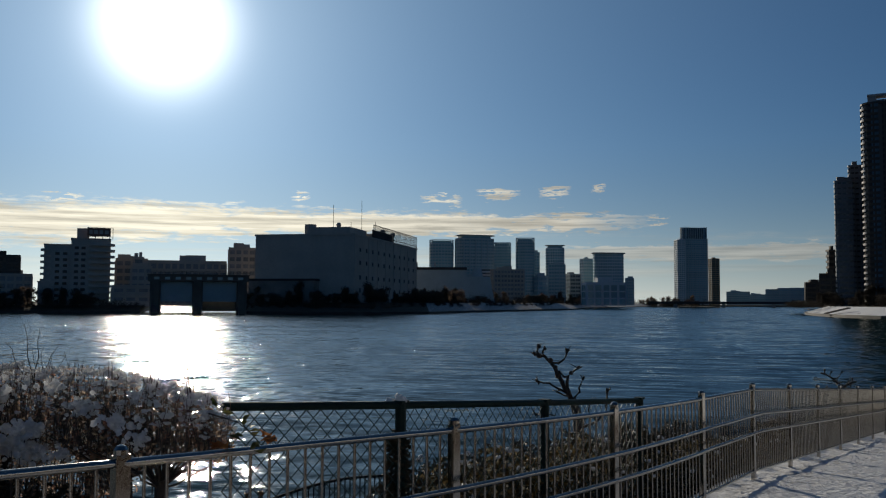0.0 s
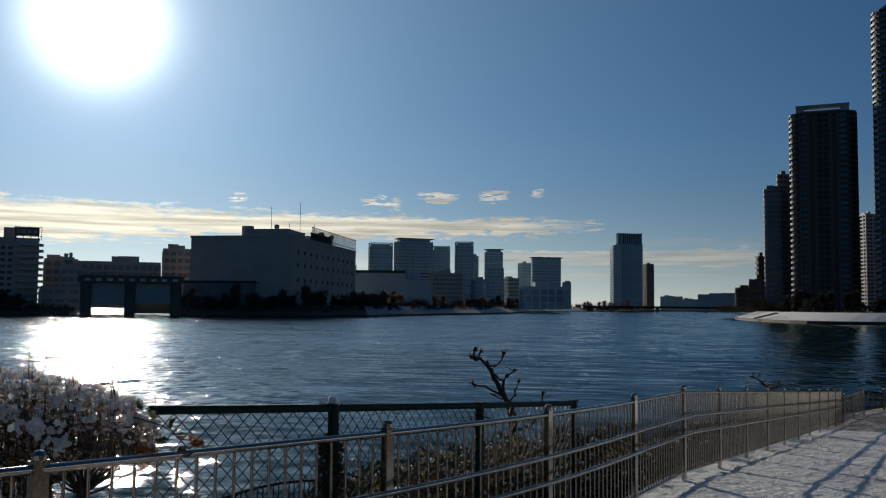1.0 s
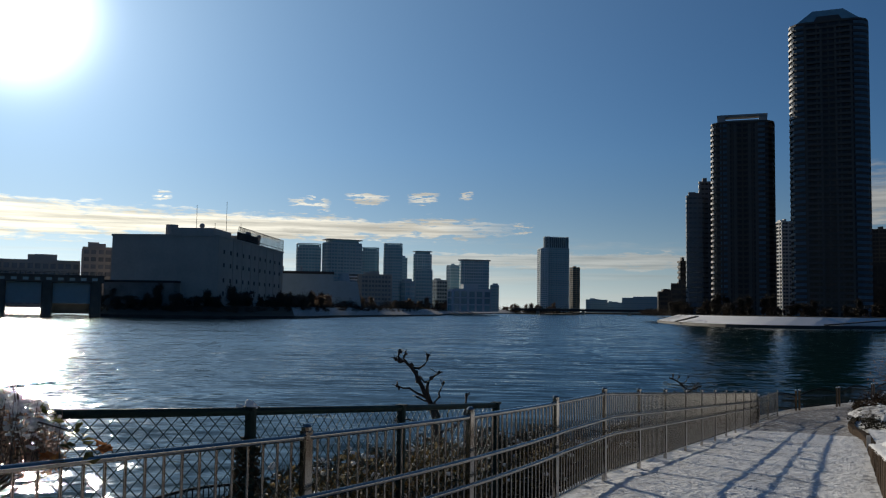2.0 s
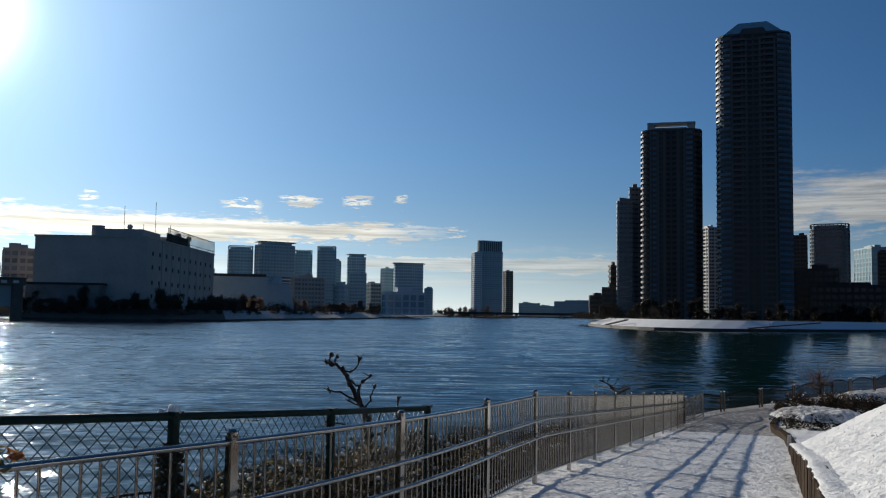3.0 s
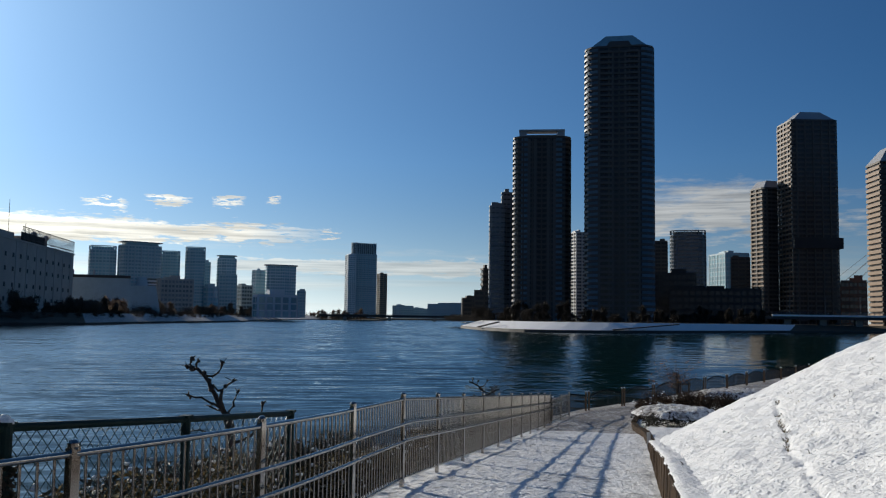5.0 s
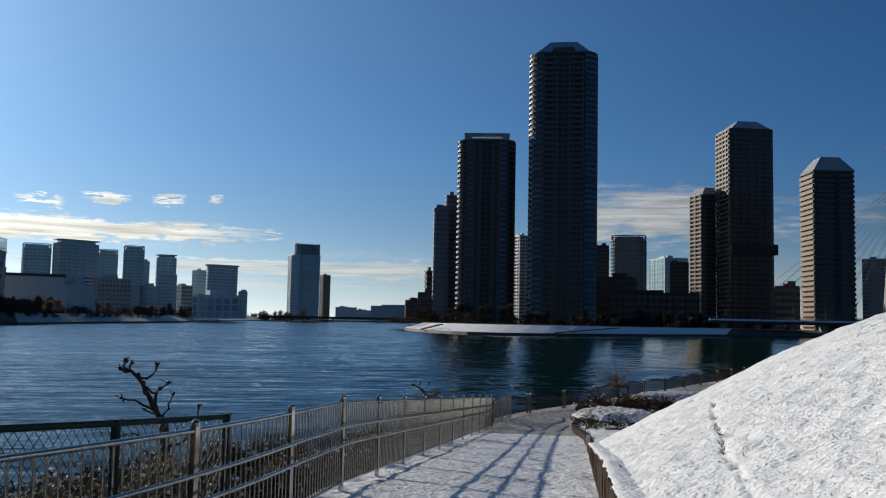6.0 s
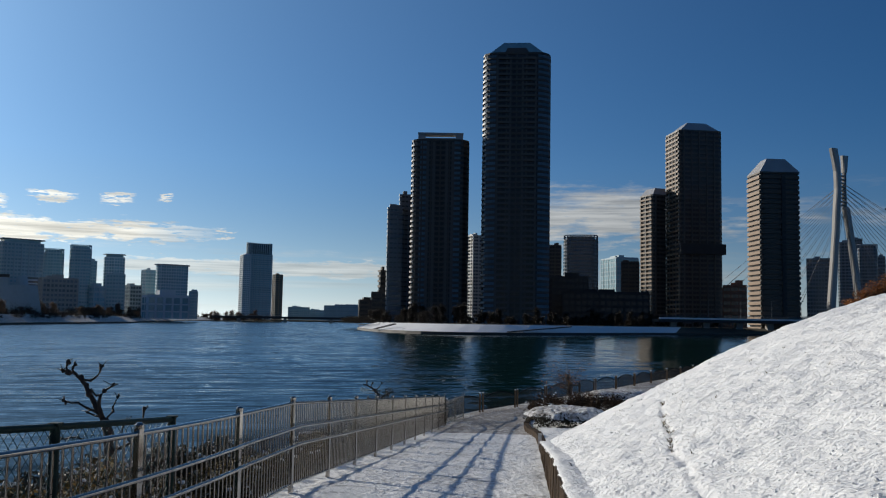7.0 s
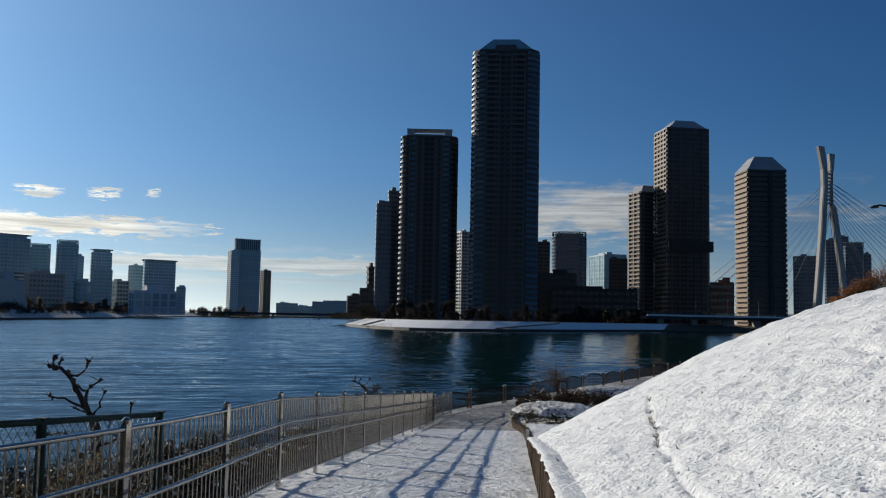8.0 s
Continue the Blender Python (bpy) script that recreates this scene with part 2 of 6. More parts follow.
LEAF_RED = leaf_material("winter_red_leaf", [(0.30, 0.15, 0.11), (0.38, 0.27, 0.21), (0.22, 0.17, 0.12), (0.55, 0.45, 0.38)], 0.75)
LEAF_BROWN = leaf_material("withered_brown_leaf", [(0.020, 0.020, 0.008), (0.065, 0.046, 0.018), (0.013, 0.016, 0.006), (0.19, 0.125, 0.045), (0.33, 0.29, 0.19)], 0.28)
LEAF_SHRUB = leaf_material("dark_winter_leaf", [(0.016, 0.010, 0.006), (0.055, 0.030, 0.017), (0.011, 0.009, 0.006), (0.085, 0.046, 0.024), (0.020, 0.018, 0.010)], 0.25)
LEAF_OLIVE = leaf_material("olive_leaf", [(0.07, 0.075, 0.025), (0.11, 0.10, 0.035), (0.05, 0.06, 0.02)], 0.4)
LEAF_RUST = leaf_material("rust_leaf", [(0.28, 0.10, 0.03), (0.20, 0.08, 0.03), (0.34, 0.15, 0.05)])
# bare thicket, made paler to hold the veil of sun glare
LEAF_BANK = leaf_material("glare_paled_thicket", [(0.13, 0.095, 0.075), (0.17, 0.125, 0.095), (0.09, 0.072, 0.056)], 0.6)
# the same bare thicket, darkened in its colour to look unlit
LEAF_ISLE = leaf_material("shade_darkened_thicket", [(0.024, 0.019, 0.014), (0.034, 0.026, 0.019), (0.018, 0.016, 0.012)], 0.3)
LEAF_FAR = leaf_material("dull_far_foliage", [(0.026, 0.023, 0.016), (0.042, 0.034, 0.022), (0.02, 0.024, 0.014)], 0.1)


def snow_material(name, patchy=0.0, airy=0.0, bare=0.0):
    m = bpy.data.materials.new(name)
    m.use_nodes = True
    n = Nodes(m.node_tree)
    where = n.add("ShaderNodeTexCoord").outputs["Object"]
    big, mid = n.noise(where, 0.8, 4.0), n.noise(where, 7.0, 5.0, 0.65)
    speck = n.noise(where, 24.0, 3.0, 0.7)
    col = n.mix(n.ramp(mid, (0.3, 0.0), (0.7, 1.0)), (0.73, 0.735, 0.73), (0.85, 0.845, 0.83))
    col = n.mix(n.ramp(speck, (0.28, 0.12 + 0.88 * patchy), (0.40, 0.0)), col, (0.46, 0.45, 0.44))
    if patchy:
        worn = n.math("ADD", n.math("MULTIPLY", mid, 0.65), n.math("MULTIPLY", big, 0.35))
        col = n.mix(n.ramp(worn, (0.30 + bare, patchy), (0.47 + bare, 0.0)), col, (0.20, 0.175, 0.15))
    p = n.add("ShaderNodeBsdfPrincipled", Base_Color=col, Roughness=0.75)
    p.inputs["Specular IOR Level"].default_value = 0.3
    clots = n.noise(where, 22.0, 3.0, 0.5)
    grain = n.noise(where, 58.0, 3.0, 0.6)
    rough = n.bump(grain, 0.5, 0.012)
    rough = n.bump(clots, 0.9, 0.022, rough)
    n.put(p, "Normal", n.bump(mid, 0.8, 0.055, rough))
    shine = p.outputs[0]
    if airy:
        shine = n.add("ShaderNodeMixShader", Fac=airy, i1=shine, i2=n.add("ShaderNodeBsdfTranslucent", Color=(0.95, 0.95, 0.95, 1)).outputs[0]).outputs[0]
    n.tree.links.new(shine, n.add("ShaderNodeOutputMaterial").inputs[0])
    return m


SNOW = snow_material("fresh_snow")
SNOW_AIRY = snow_material("loose_snow_on_twigs", 0.0, 0.85)
SNOW_HEDGE = snow_material("snow_dusted_leaves", 0.95, 0.0, 0.10)
SNOW_THIN = snow_material("thin_snow_on_paving", 0.9, 0.0, 0.19)
# bare patches in the snow; their dark also paints the shadow on the bank
SNOW_BANK = snow_material("patchy_shaded_snow", 0.95, 0.0, 0.16)
SNOW_TRODDEN = snow_material("trodden_snow", 0.75, 0.0, 0.03)


def water_material():
    m = bpy.data.materials.new("river_water")
    m.use_nodes = True
    n = Nodes(m.node_tree)
    where = n.add("ShaderNodeTexCoord").outputs["Object"]
    where = n.scaled(where, 1, 1, 1, -20)
    swell = n.noise(n.scaled(where, 0.022, 0.085, 1.0), 1.0, 3.0, 0.6)
    chop = n.noise(n.scaled(where, 0.22, 0.33, 1.0), 1.0, 4.0, 0.6)
    ripple = n.noise(n.scaled(where, 1.2, 1.8, 1.0), 1.0, 3.0, 0.6)
    calm = n.noise(n.scaled(where, 0.006, 0.03, 1.0), 1.0, 5.0, 0.65)
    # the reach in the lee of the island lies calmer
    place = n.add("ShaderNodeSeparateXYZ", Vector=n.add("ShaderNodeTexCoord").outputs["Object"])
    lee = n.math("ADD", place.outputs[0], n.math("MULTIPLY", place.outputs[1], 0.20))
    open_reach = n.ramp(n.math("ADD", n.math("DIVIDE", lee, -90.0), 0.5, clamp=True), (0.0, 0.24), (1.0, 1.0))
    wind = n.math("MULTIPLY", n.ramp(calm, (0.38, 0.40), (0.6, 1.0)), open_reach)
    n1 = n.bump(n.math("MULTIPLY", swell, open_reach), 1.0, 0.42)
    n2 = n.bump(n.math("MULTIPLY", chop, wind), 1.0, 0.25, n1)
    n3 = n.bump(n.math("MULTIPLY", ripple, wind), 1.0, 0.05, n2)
    # short wind waves, the longer faces of which lean upwind
    gust = n.math("ADD", n.math("MULTIPLY", n.noise(n.scaled(where, 0.05, 0.22, 1.0), 1.0, 3.0, 0.6), 0.5), n.math("MULTIPLY", calm, 0.5))
    lean = n.math("MULTIPLY", n.math("MULTIPLY", n.ramp(gust, (0.36, 0.40), (0.64, 1.0)), n.ramp(n.noise(n.scaled(where, 0.2, 0.6, 1.0), 1.0, 3.0, 0.55), (0.34, 0.25), (0.68, 1.0))), 0.25)
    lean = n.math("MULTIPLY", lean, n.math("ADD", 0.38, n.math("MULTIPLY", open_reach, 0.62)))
    n3 = n.vmath("NORMALIZE", n.vmath("ADD", n3, n.vmath("MULTIPLY", n.add("ShaderNodeCombineXYZ", X=lean, Y=lean, Z=lean).outputs[0], (0.34, -0.94, 0.0))))
    sway = n.math("MULTIPLY", n.math("MULTIPLY", n.math("SUBTRACT", n.noise(n.scaled(where, 0.8, 1.2, 1.0), 1.0, 3.0, 0.6), 0.5), 1.05), open_reach)
    n3 = n.vmath("NORMALIZE", n.vmath("ADD", n3, n.vmath("MULTIPLY", n.add("ShaderNodeCombineXYZ", X=sway, Y=sway, Z=sway).outputs[0], (0.94, 0.34, 0.0))))
    facets = n.noise(n.scaled(where, 0.40, 0.13, 1.0), 1.0, 3.0, 0.6)
    stray = n.math("MULTIPLY", n.math("MULTIPLY", n.math("SUBTRACT", n.noise(n.scaled(where, 0.55, 0.17, 1.0), 1.0, 3.0, 0.6), 0.5), 3.0),
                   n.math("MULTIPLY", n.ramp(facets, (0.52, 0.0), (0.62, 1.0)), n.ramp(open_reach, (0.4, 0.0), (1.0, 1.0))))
    n3 = n.vmath("NORMALIZE", n.vmath("ADD", n3, n.vmath("MULTIPLY", n.add("ShaderNodeCombineXYZ", X=stray, Y=stray, Z=stray).outputs[0], (0.80, 0.58, 0.0))))
    p = n.add("ShaderNodeBsdfPrincipled", Base_Color=(0.001, 0.017, 0.0125, 1), IOR=1.33, Specular_IOR_Level=0.24, Specular_Tint=(0.82, 1.0, 0.82, 1),
              Roughness=n.ramp(calm, (0.35, 0.022), (0.65, 0.045)), Normal=n3)
    n.tree.links.new(p.outputs[0], n.add("ShaderNodeOutputMaterial").inputs[0])
    return m


WATER = water_material()


# ---- builders ----
class Mesh:
    """Collects vertices and faces of one part."""

    def __init__(self):
        self.v, self.f = [], []

    def face(self, *pts):
        k = len(self.v)
        self.v += [tuple(p) for p in pts]
        self.f.append(tuple(range(k, k + len(pts))))

    def box(self, x0, y0, z0, x1, y1, z1):
        k = len(self.v)
        self.v += [(x, y, z) for z in (z0, z1) for x, y in ((x0, y0), (x1, y0), (x1, y1), (x0, y1))]
        self.f += [tuple(k + i for i in q) for q in ((3, 2, 1, 0), (4, 5, 6, 7), (0, 1, 5, 4), (1, 2, 6, 5), (2, 3, 7, 6), (3, 0, 4, 7))]

    def prism(self, poly, z0, z1, top=None):
        k, n = len(self.v), len(poly)
        self.v += [(x, y, z0) for x, y in poly] + [(x, y, z1) for x, y in (top or poly)]
        self.f += [tuple(range(k + n - 1, k - 1, -1)), tuple(range(k + n, k + 2 * n))]
        self.f += [(k + i, k + (i + 1) % n, k + n + (i + 1) % n, k + n + i) for i in range(n)]

    def tube(self, pts, r, sides=8, taper=None, caps=True):
        pts = [Vector(p) for p in pts]
        rings = []
        for i, p in enumerate(pts):
            d = (pts[min(i + 1, len(pts) - 1)] - pts[max(i - 1, 0)]).normalized()
            a = d.cross(Vector((0, 0, 1)) if abs(d.z) < 0.9 else Vector((1, 0, 0))).normalized()
            b = d.cross(a)
            rr = r if taper is None else r + (taper - r) * i / (len(pts) - 1)
            k = len(self.v)
            self.v += [tuple(p + (a * math.cos(6.2832 * j / sides) + b * math.sin(6.2832 * j / sides)) * rr) for j in range(sides)]
            rings.append(k)
        for k, l in zip(rings, rings[1:]):
            self.f += [(k + j, k + (j + 1) % sides, l + (j + 1) % sides, l + j) for j in range(sides)]
        if caps:
            self.f += [tuple(range(rings[0] + sides - 1, rings[0] - 1, -1)), tuple(range(rings[-1], rings[-1] + sides))]

    def ball(self, c, r, n=8, squash=1.0, rough=0.0, rng=None):
        k = len(self.v)
        rows = n // 2
        for i in range(1, rows):
            for j in range(n):
                q = 1 + (rng.uniform(-rough, rough) if rng else 0)
                a, e = 6.2832 * j / n, math.pi * i / rows
                self.v.append((c[0] + r * q * math.sin(e) * math.cos(a), c[1] + r * q * math.sin(e) * math.sin(a), c[2] + r * q * squash * math.cos(e)))
        t = len(self.v)
        self.v += [(c[0], c[1], c[2] + r * squash), (c[0], c[1], c[2] - r * squash)]
        for i in range(rows - 2):
            self.f += [(k + i * n + j, k + (i + 1) * n + j, k + (i + 1) * n + (j + 1) % n, k + i * n + (j + 1) % n) for j in range(n)]
        last = k + (rows - 2) * n
        self.f += [(t, k + j, k + (j + 1) % n) for j in range(n)] + [(t + 1, last + (j + 1) % n, last + j) for j in range(n)]

    def data(self, name, mat, smooth=False):
        me = bpy.data.meshes.new(name)
        me.from_pydata(self.v, [], self.f)
        me.materials.append(mat)
        if smooth:
            me.polygons.foreach_set("use_smooth", [True] * len(me.polygons))
        me.update()
        return me


def part(name, mesh, mat, parent, label="", at=None, smooth=False):
    """One mesh object under a thing or a part; mesh may be mesh data shared by alike parts."""
    ob = new(name, mesh.data(name, mat, smooth) if isinstance(mesh, Mesh) else mesh)
    ob.parent = parent
    if at is not None:
        ob.matrix_basis = at
    return tagged(ob, label)


def thing(name, label, category, m=None, group="", kind=""):
    ob = new(name)
    ob.matrix_basis = m or Matrix()
    return tagged(ob, label, category, group, kind)


def solid(name, mesh, mat, label, category, m=None, group="", kind="", smooth=False):
    ob = new(name, mesh.data(name, mat, smooth))
    ob.matrix_basis = m or Matrix()
    return tagged(ob, label, category, group, kind)


# ---- the river and its banks ----
WATER_Z = -4.5
me = Mesh()
me.face((-4500, -4500, WATER_Z), (4500, -4500, WATER_Z), (4500, 4500, WATER_Z), (-4500, 4500, WATER_Z))
solid("water", me, WATER, "wide rippled blue river water", "water", kind="structure")


def rounded(line, times=2):
    """A polyline with its corners cut, ends kept."""
    for _ in range(times):
        out = [line[0]]
        for (ax, ay), (bx, by) in zip(line, line[1:]):
            out += [(0.75 * ax + 0.25 * bx, 0.75 * ay + 0.25 * by), (0.25 * ax + 0.75 * bx, 0.25 * ay + 0.75 * by)]
        line = out + [line[-1]]
    return line


def bank(name, label, shore, inland, top=-1.0, wall_top=-3.2, slope=14.0, snowy=None, bare_from=1e9):
    """Land behind a shore line: quay wall, snowy slope and flat ground. shore and inland: matching rows of points."""
    root = thing(name, label, "river bank", kind="structure")
    if snowy is None:
        shore, inland = rounded(shore), rounded(inland)
    n = len(shore)
    quay, ramp, land = Mesh(), Mesh(), Mesh()
    dark = Mesh()
    for i in range(n - 1):
        (ax, ay), (bx, by) = shore[i], shore[i + 1]
        (cx, cy), (dx, dy) = inland[i], inland[i + 1]
        def step(px, py, qx, qy, s):
            l = math.hypot(qx - px, qy - py)
            return px + (qx - px) * s / l, py + (qy - py) * s / l
        a2, b2 = step(ax, ay, cx, cy, 1.5), step(bx, by, dx, dy, 1.5)
        a3, b3 = step(ax, ay, cx, cy, 1.5 + slope), step(bx, by, dx, dy, 1.5 + slope)
        quay.face((ax, ay, WATER_Z - 1), (bx, by, WATER_Z - 1), (bx, by, wall_top), (ax, ay, wall_top))
        quay.face((ax, ay, wall_top), (bx, by, wall_top), (*b2, wall_top), (*a2, wall_top))
        (dark if ax > bare_from else ramp if snowy is None or i in snowy else dark).face((*a2, wall_top), (*b2, wall_top), (*b3, top), (*a3, top))
        land.face((*a3, top), (*b3, top), (dx, dy, top), (cx, cy, top))
    part("quay_wall", quay, QUAY_STONE, root, "dark stained concrete quay wall")
    if ramp.f:
        part("slope", ramp, SNOW if "island" in name else SNOW_BANK, root, "snow-covered grass slope")
    if dark.f:
        part("dark_slope", dark, LAND, root, "dark overgrown slope")
    part("land", land, LAND, root, "dark bare ground")
    return root


bank("bank_west", "far river bank with dark wall beyond the canal",
     [(-900, -60), (-470, 215), (-366, 283), (-620, 490)], [(-1400, 600), (-900, 700), (-800, 640), (-760, 660)], top=-0.5, slope=12, snowy=())
bank("bank_left", "far river bank with dark quay wall and patches of snow",
     [(-580, 560), (-327, 316), (-268, 352), (-258, 380), (-285, 470), (-325, 700), (-400, 900), (-500, 1300), (-520, 1500)],
     [(-640, 640), (-560, 640), (-560, 700), (-560, 760), (-600, 860), (-700, 1000), (-800, 1200), (-900, 1500), (-1200, 1900)],
     top=1.4, slope=24, snowy=(3, 4, 5, 6, 7))
bank("island_bank", "island shore with quay wall and long snowy slope",
     [(-150, 1200), (-135, 800), (-118, 600), (-90, 480), (-52, 402), (-22, 394), (30, 455), (86, 554), (130, 572), (170, 576), (207, 588), (222, 690), (500, 800)],
     [(50, 1300), (50, 1000), (40, 900), (40, 850), (40, 800), (60, 790), (100, 800), (170, 800), (190, 800), (215, 800), (240, 800), (300, 900), (700, 1100)],
     top=0.3, slope=22, bare_from=84)
me = Mesh()
me.box(-4500, 1900, -6, 4500, 4500, -1.5)
solid("backdrop", me, LAND, "low far land along the horizon", "land", kind="structure")


# ---- buildings ----
def outline(w, d, chamfer=0.0, out=0.0):
    """Plan of a block: a rectangle with rounded corners, grown by out."""
    a, b = w / 2 + out, d / 2 + out
    if not chamfer:
        return [(-a, -b), (a, -b), (a, b), (-a, b)]
    c, pts = chamfer + out, []
    for sx, sy, start in ((1, -1, -90), (1, 1, 0), (-1, 1, 90), (-1, -1, 180)):
        for k in range(4):
            g = radians(start + 30 * k)
            pts.append((sx * (a - c) + c * math.cos(g), sy * (b - c) + c * math.sin(g)))
    return pts


def tower_roof(root, w, d, h, rise, inset, mat):
    m = Mesh()
    m.prism(outline(w * 0.93, d * 0.93), h, h + rise, outline(w * inset, d * inset))
    part("hip_roof", m, mat, root, "pale sloping metal roof")


def tower(name, label, x, y, w, d, turn, top, floors, wall, chamfer=0.0, band=0.4, proud=0.6, bay=3.0, base=-0.8, roof=True, side=None, crown=""):
    """A block of storeys: core, a parapet ring and a row of windows for each storey, piers, roof and plant."""
    root = thing(name, label, "building", pose(x, y, base, 0, 0, turn))
    chamfer = min(chamfer, 0.3 * min(w, d))
    h = (top - base)
    fh = h / floors
    mat = WALLS[wall]
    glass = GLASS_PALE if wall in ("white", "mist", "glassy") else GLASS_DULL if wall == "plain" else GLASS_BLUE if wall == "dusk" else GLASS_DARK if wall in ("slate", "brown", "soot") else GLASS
    core = Mesh()
    core.prism(outline(w, d, chamfer, -proud), 0, h)
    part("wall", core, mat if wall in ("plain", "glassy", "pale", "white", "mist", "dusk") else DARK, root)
    ring = Mesh()
    ring.prism(outline(w, d, chamfer), 0, band * fh)
    ring = ring.data("balcony", mat)
    row, poly = Mesh(), outline(w, d, chamfer, 0.08 - proud)
    piers = []
    for i in range(len(poly)):
        (ax, ay), (bx, by) = poly[i], poly[(i + 1) % len(poly)]
        length = math.hypot(bx - ax, by - ay)
        n = max(1, round(length / bay))
        ux, uy = (bx - ax) / length, (by - ay) / length
        step = length / n
        z0, z1 = band * fh + 0.02 * fh, fh * 0.94
        for k in range(n):
            s0, s1 = (k + 0.13) * step, (k + 0.87) * step
            p, q = (ax + ux * s0, ay + uy * s0), (ax + ux * s1, ay + uy * s1)
            o = (uy * 0.1, -ux * 0.1)
            row.face((p[0] + o[0], p[1] + o[1], z0), (q[0] + o[0], q[1] + o[1], z0), (q[0] + o[0], q[1] + o[1], z1), (p[0] + o[0], p[1] + o[1], z1))
            row.face((q[0] + o[0], q[1] + o[1], z0), (q[0], q[1], z0), (q[0], q[1], z1), (q[0] + o[0], q[1] + o[1], z1))
            row.face((p[0], p[1], z0), (p[0] + o[0], p[1] + o[1], z0), (p[0] + o[0], p[1] + o[1], z1), (p[0], p[1], z1))
            if k % 2 == 0 and length > 2 * bay:
                piers.append((ax + ux * k * step, ay + uy * k * step, math.degrees(math.atan2(uy, ux))))
    row = row.data("glazing_band", glass)
    for k in range(floors):
        part("balcony", ring, mat, root, at=pose(0, 0, k * fh))
        part("glazing_band", row, glass, root, at=pose(0, 0, k * fh))
    # sun-facing side striped in a lighter colour, which holds the sunlight on it
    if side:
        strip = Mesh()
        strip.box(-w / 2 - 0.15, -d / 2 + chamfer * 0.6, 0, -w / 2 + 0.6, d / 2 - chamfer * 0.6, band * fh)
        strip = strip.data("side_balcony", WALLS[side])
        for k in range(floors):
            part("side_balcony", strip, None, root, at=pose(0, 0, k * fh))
    post = Mesh()
    wide = 0.16 * bay
    post.box(-wide, -proud - 0.15, 0, wide, 0.1, h - 0.05)
    post = post.data("pier", mat)
    for px, py, a in piers:
        part("pier", post, mat, root, at=pose(px, py, 0, 0, 0, a))
    cap = Mesh()
    cap.prism(outline(w, d, chamfer, 0.05), h, h + 0.35 * fh)
    part("roof", cap, mat, root)
    if crown:
        drum = Mesh()
        drum.prism(outline(w * 0.84, d * 0.84, chamfer * 0.84), h + 0.35 * fh, h + 1.2 * fh)
        part("roof_drum", drum, glass, root)
        lid = Mesh()
        if crown == "disc":
            lid.prism(outline(w, d, chamfer, 1.2), h + 1.2 * fh, h + 1.4 * fh, outline(w, d, chamfer, 0.2))
            part("roof_lid", lid, ROOF, root, "thin overhanging roof lid")
        else:
            ring = outline(w, d, chamfer, -0.3)
            for (ax, ay), (bx, by) in zip(ring, ring[1:] + ring[:1]):
                n = max(1, int(math.hypot(bx - ax, by - ay) / 2.6))
                for k in range(n):
                    px, py = ax + (bx - ax) * k / n, ay + (by - ay) * k / n
                    lid.box(px - 0.35, py - 0.35, h + 0.3 * fh, px + 0.35, py + 0.35, h + 1.45 * fh)
                lid.tube([(ax, ay, h + 1.45 * fh), (bx, by, h + 1.45 * fh)], 0.45, 4)
            part("roof_screen", lid, mat, root, "open screen of fins round the roof")
    if roof:
        rng = random.Random(int(abs(x) * 7 + abs(y)))
        for k in range(2):
            bw, bd = w * rng.uniform(0.2, 0.4), d * rng.uniform(0.25, 0.5)
            bx, by = rng.uniform(-0.25, 0.25) * w, rng.uniform(-0.2, 0.2) * d
            plant = Mesh()
            plant.box(bx - bw / 2, by - bd / 2, h + 0.35 * fh, bx + bw / 2, by + bd / 2, h + fh * rng.uniform(0.7, 1.1))
            part("roof_plant", plant, mat, root)
    return root


tall = tower("residential_tower", "very tall dark slate apartment tower with rounded glass corners",
      -7.9, 566.9, 43.3, 30.0, 0.8, 172.8, 50, "slate", chamfer=9.0, band=0.42, proud=0.7, bay=3.0, roof=False)
brown_tower = tower("residential_tower", "tall dark brown apartment tower with balcony columns",
      -58.4, 577.6, 37.6, 28.9, 5.7, 118.9, 36, "brown", chamfer=7.0, band=0.45, proud=0.7, bay=3.0, roof=False)
tower("apartment_block", "dark apartment block tinted blue-grey for haze, with a stepped top",
      -89.7, 590.0, 11.4, 4.6, 16.6, 77.1, 24, "dusk", chamfer=1.5, band=0.62, proud=0.35, bay=2.8)
tower("apartment_block", "taller wing of the stepped dark apartment block",
      -83.3, 597.0, 10.0, 4.0, 15.9, 87.1, 27, "dusk", chamfer=1.5, band=0.62, proud=0.35, bay=2.8)
tower("apartment_block", "low grey apartment block on the island",
      -104.7, 631.4, 5.4, 4.9, 34.4, 36.5, 10, "brown", chamfer=0.0, band=0.40, proud=0.6, bay=3.0)
tower("office_block", "low dark office block by the shore",
      -101.7, 600.6, 10.4, 8.3, 9.6, 19.8, 6, "brown", chamfer=0.0, band=0.40, proud=0.4, bay=3.0)
tower("office_block", "low dark office block by the shore",
      -119.7, 653.5, 10.9, 8.7, 10.4, 15.4, 5, "brown", chamfer=0.0, band=0.40, proud=0.4, bay=3.0)
tower("apartment_block", "pale striped apartment block far behind the towers",
      -47.6, 798.6, 9.6, 11.1, 28.4, 79.1, 26, "pale", chamfer=0.0, band=0.40, proud=0.8, bay=3.0)
tower("office_block", "grey office block between the towers",
      25.8, 824.2, 11.5, 9.2, -1.8, 73.0, 22, "slate", chamfer=0.0, band=0.35, proud=0.5, bay=3.0)
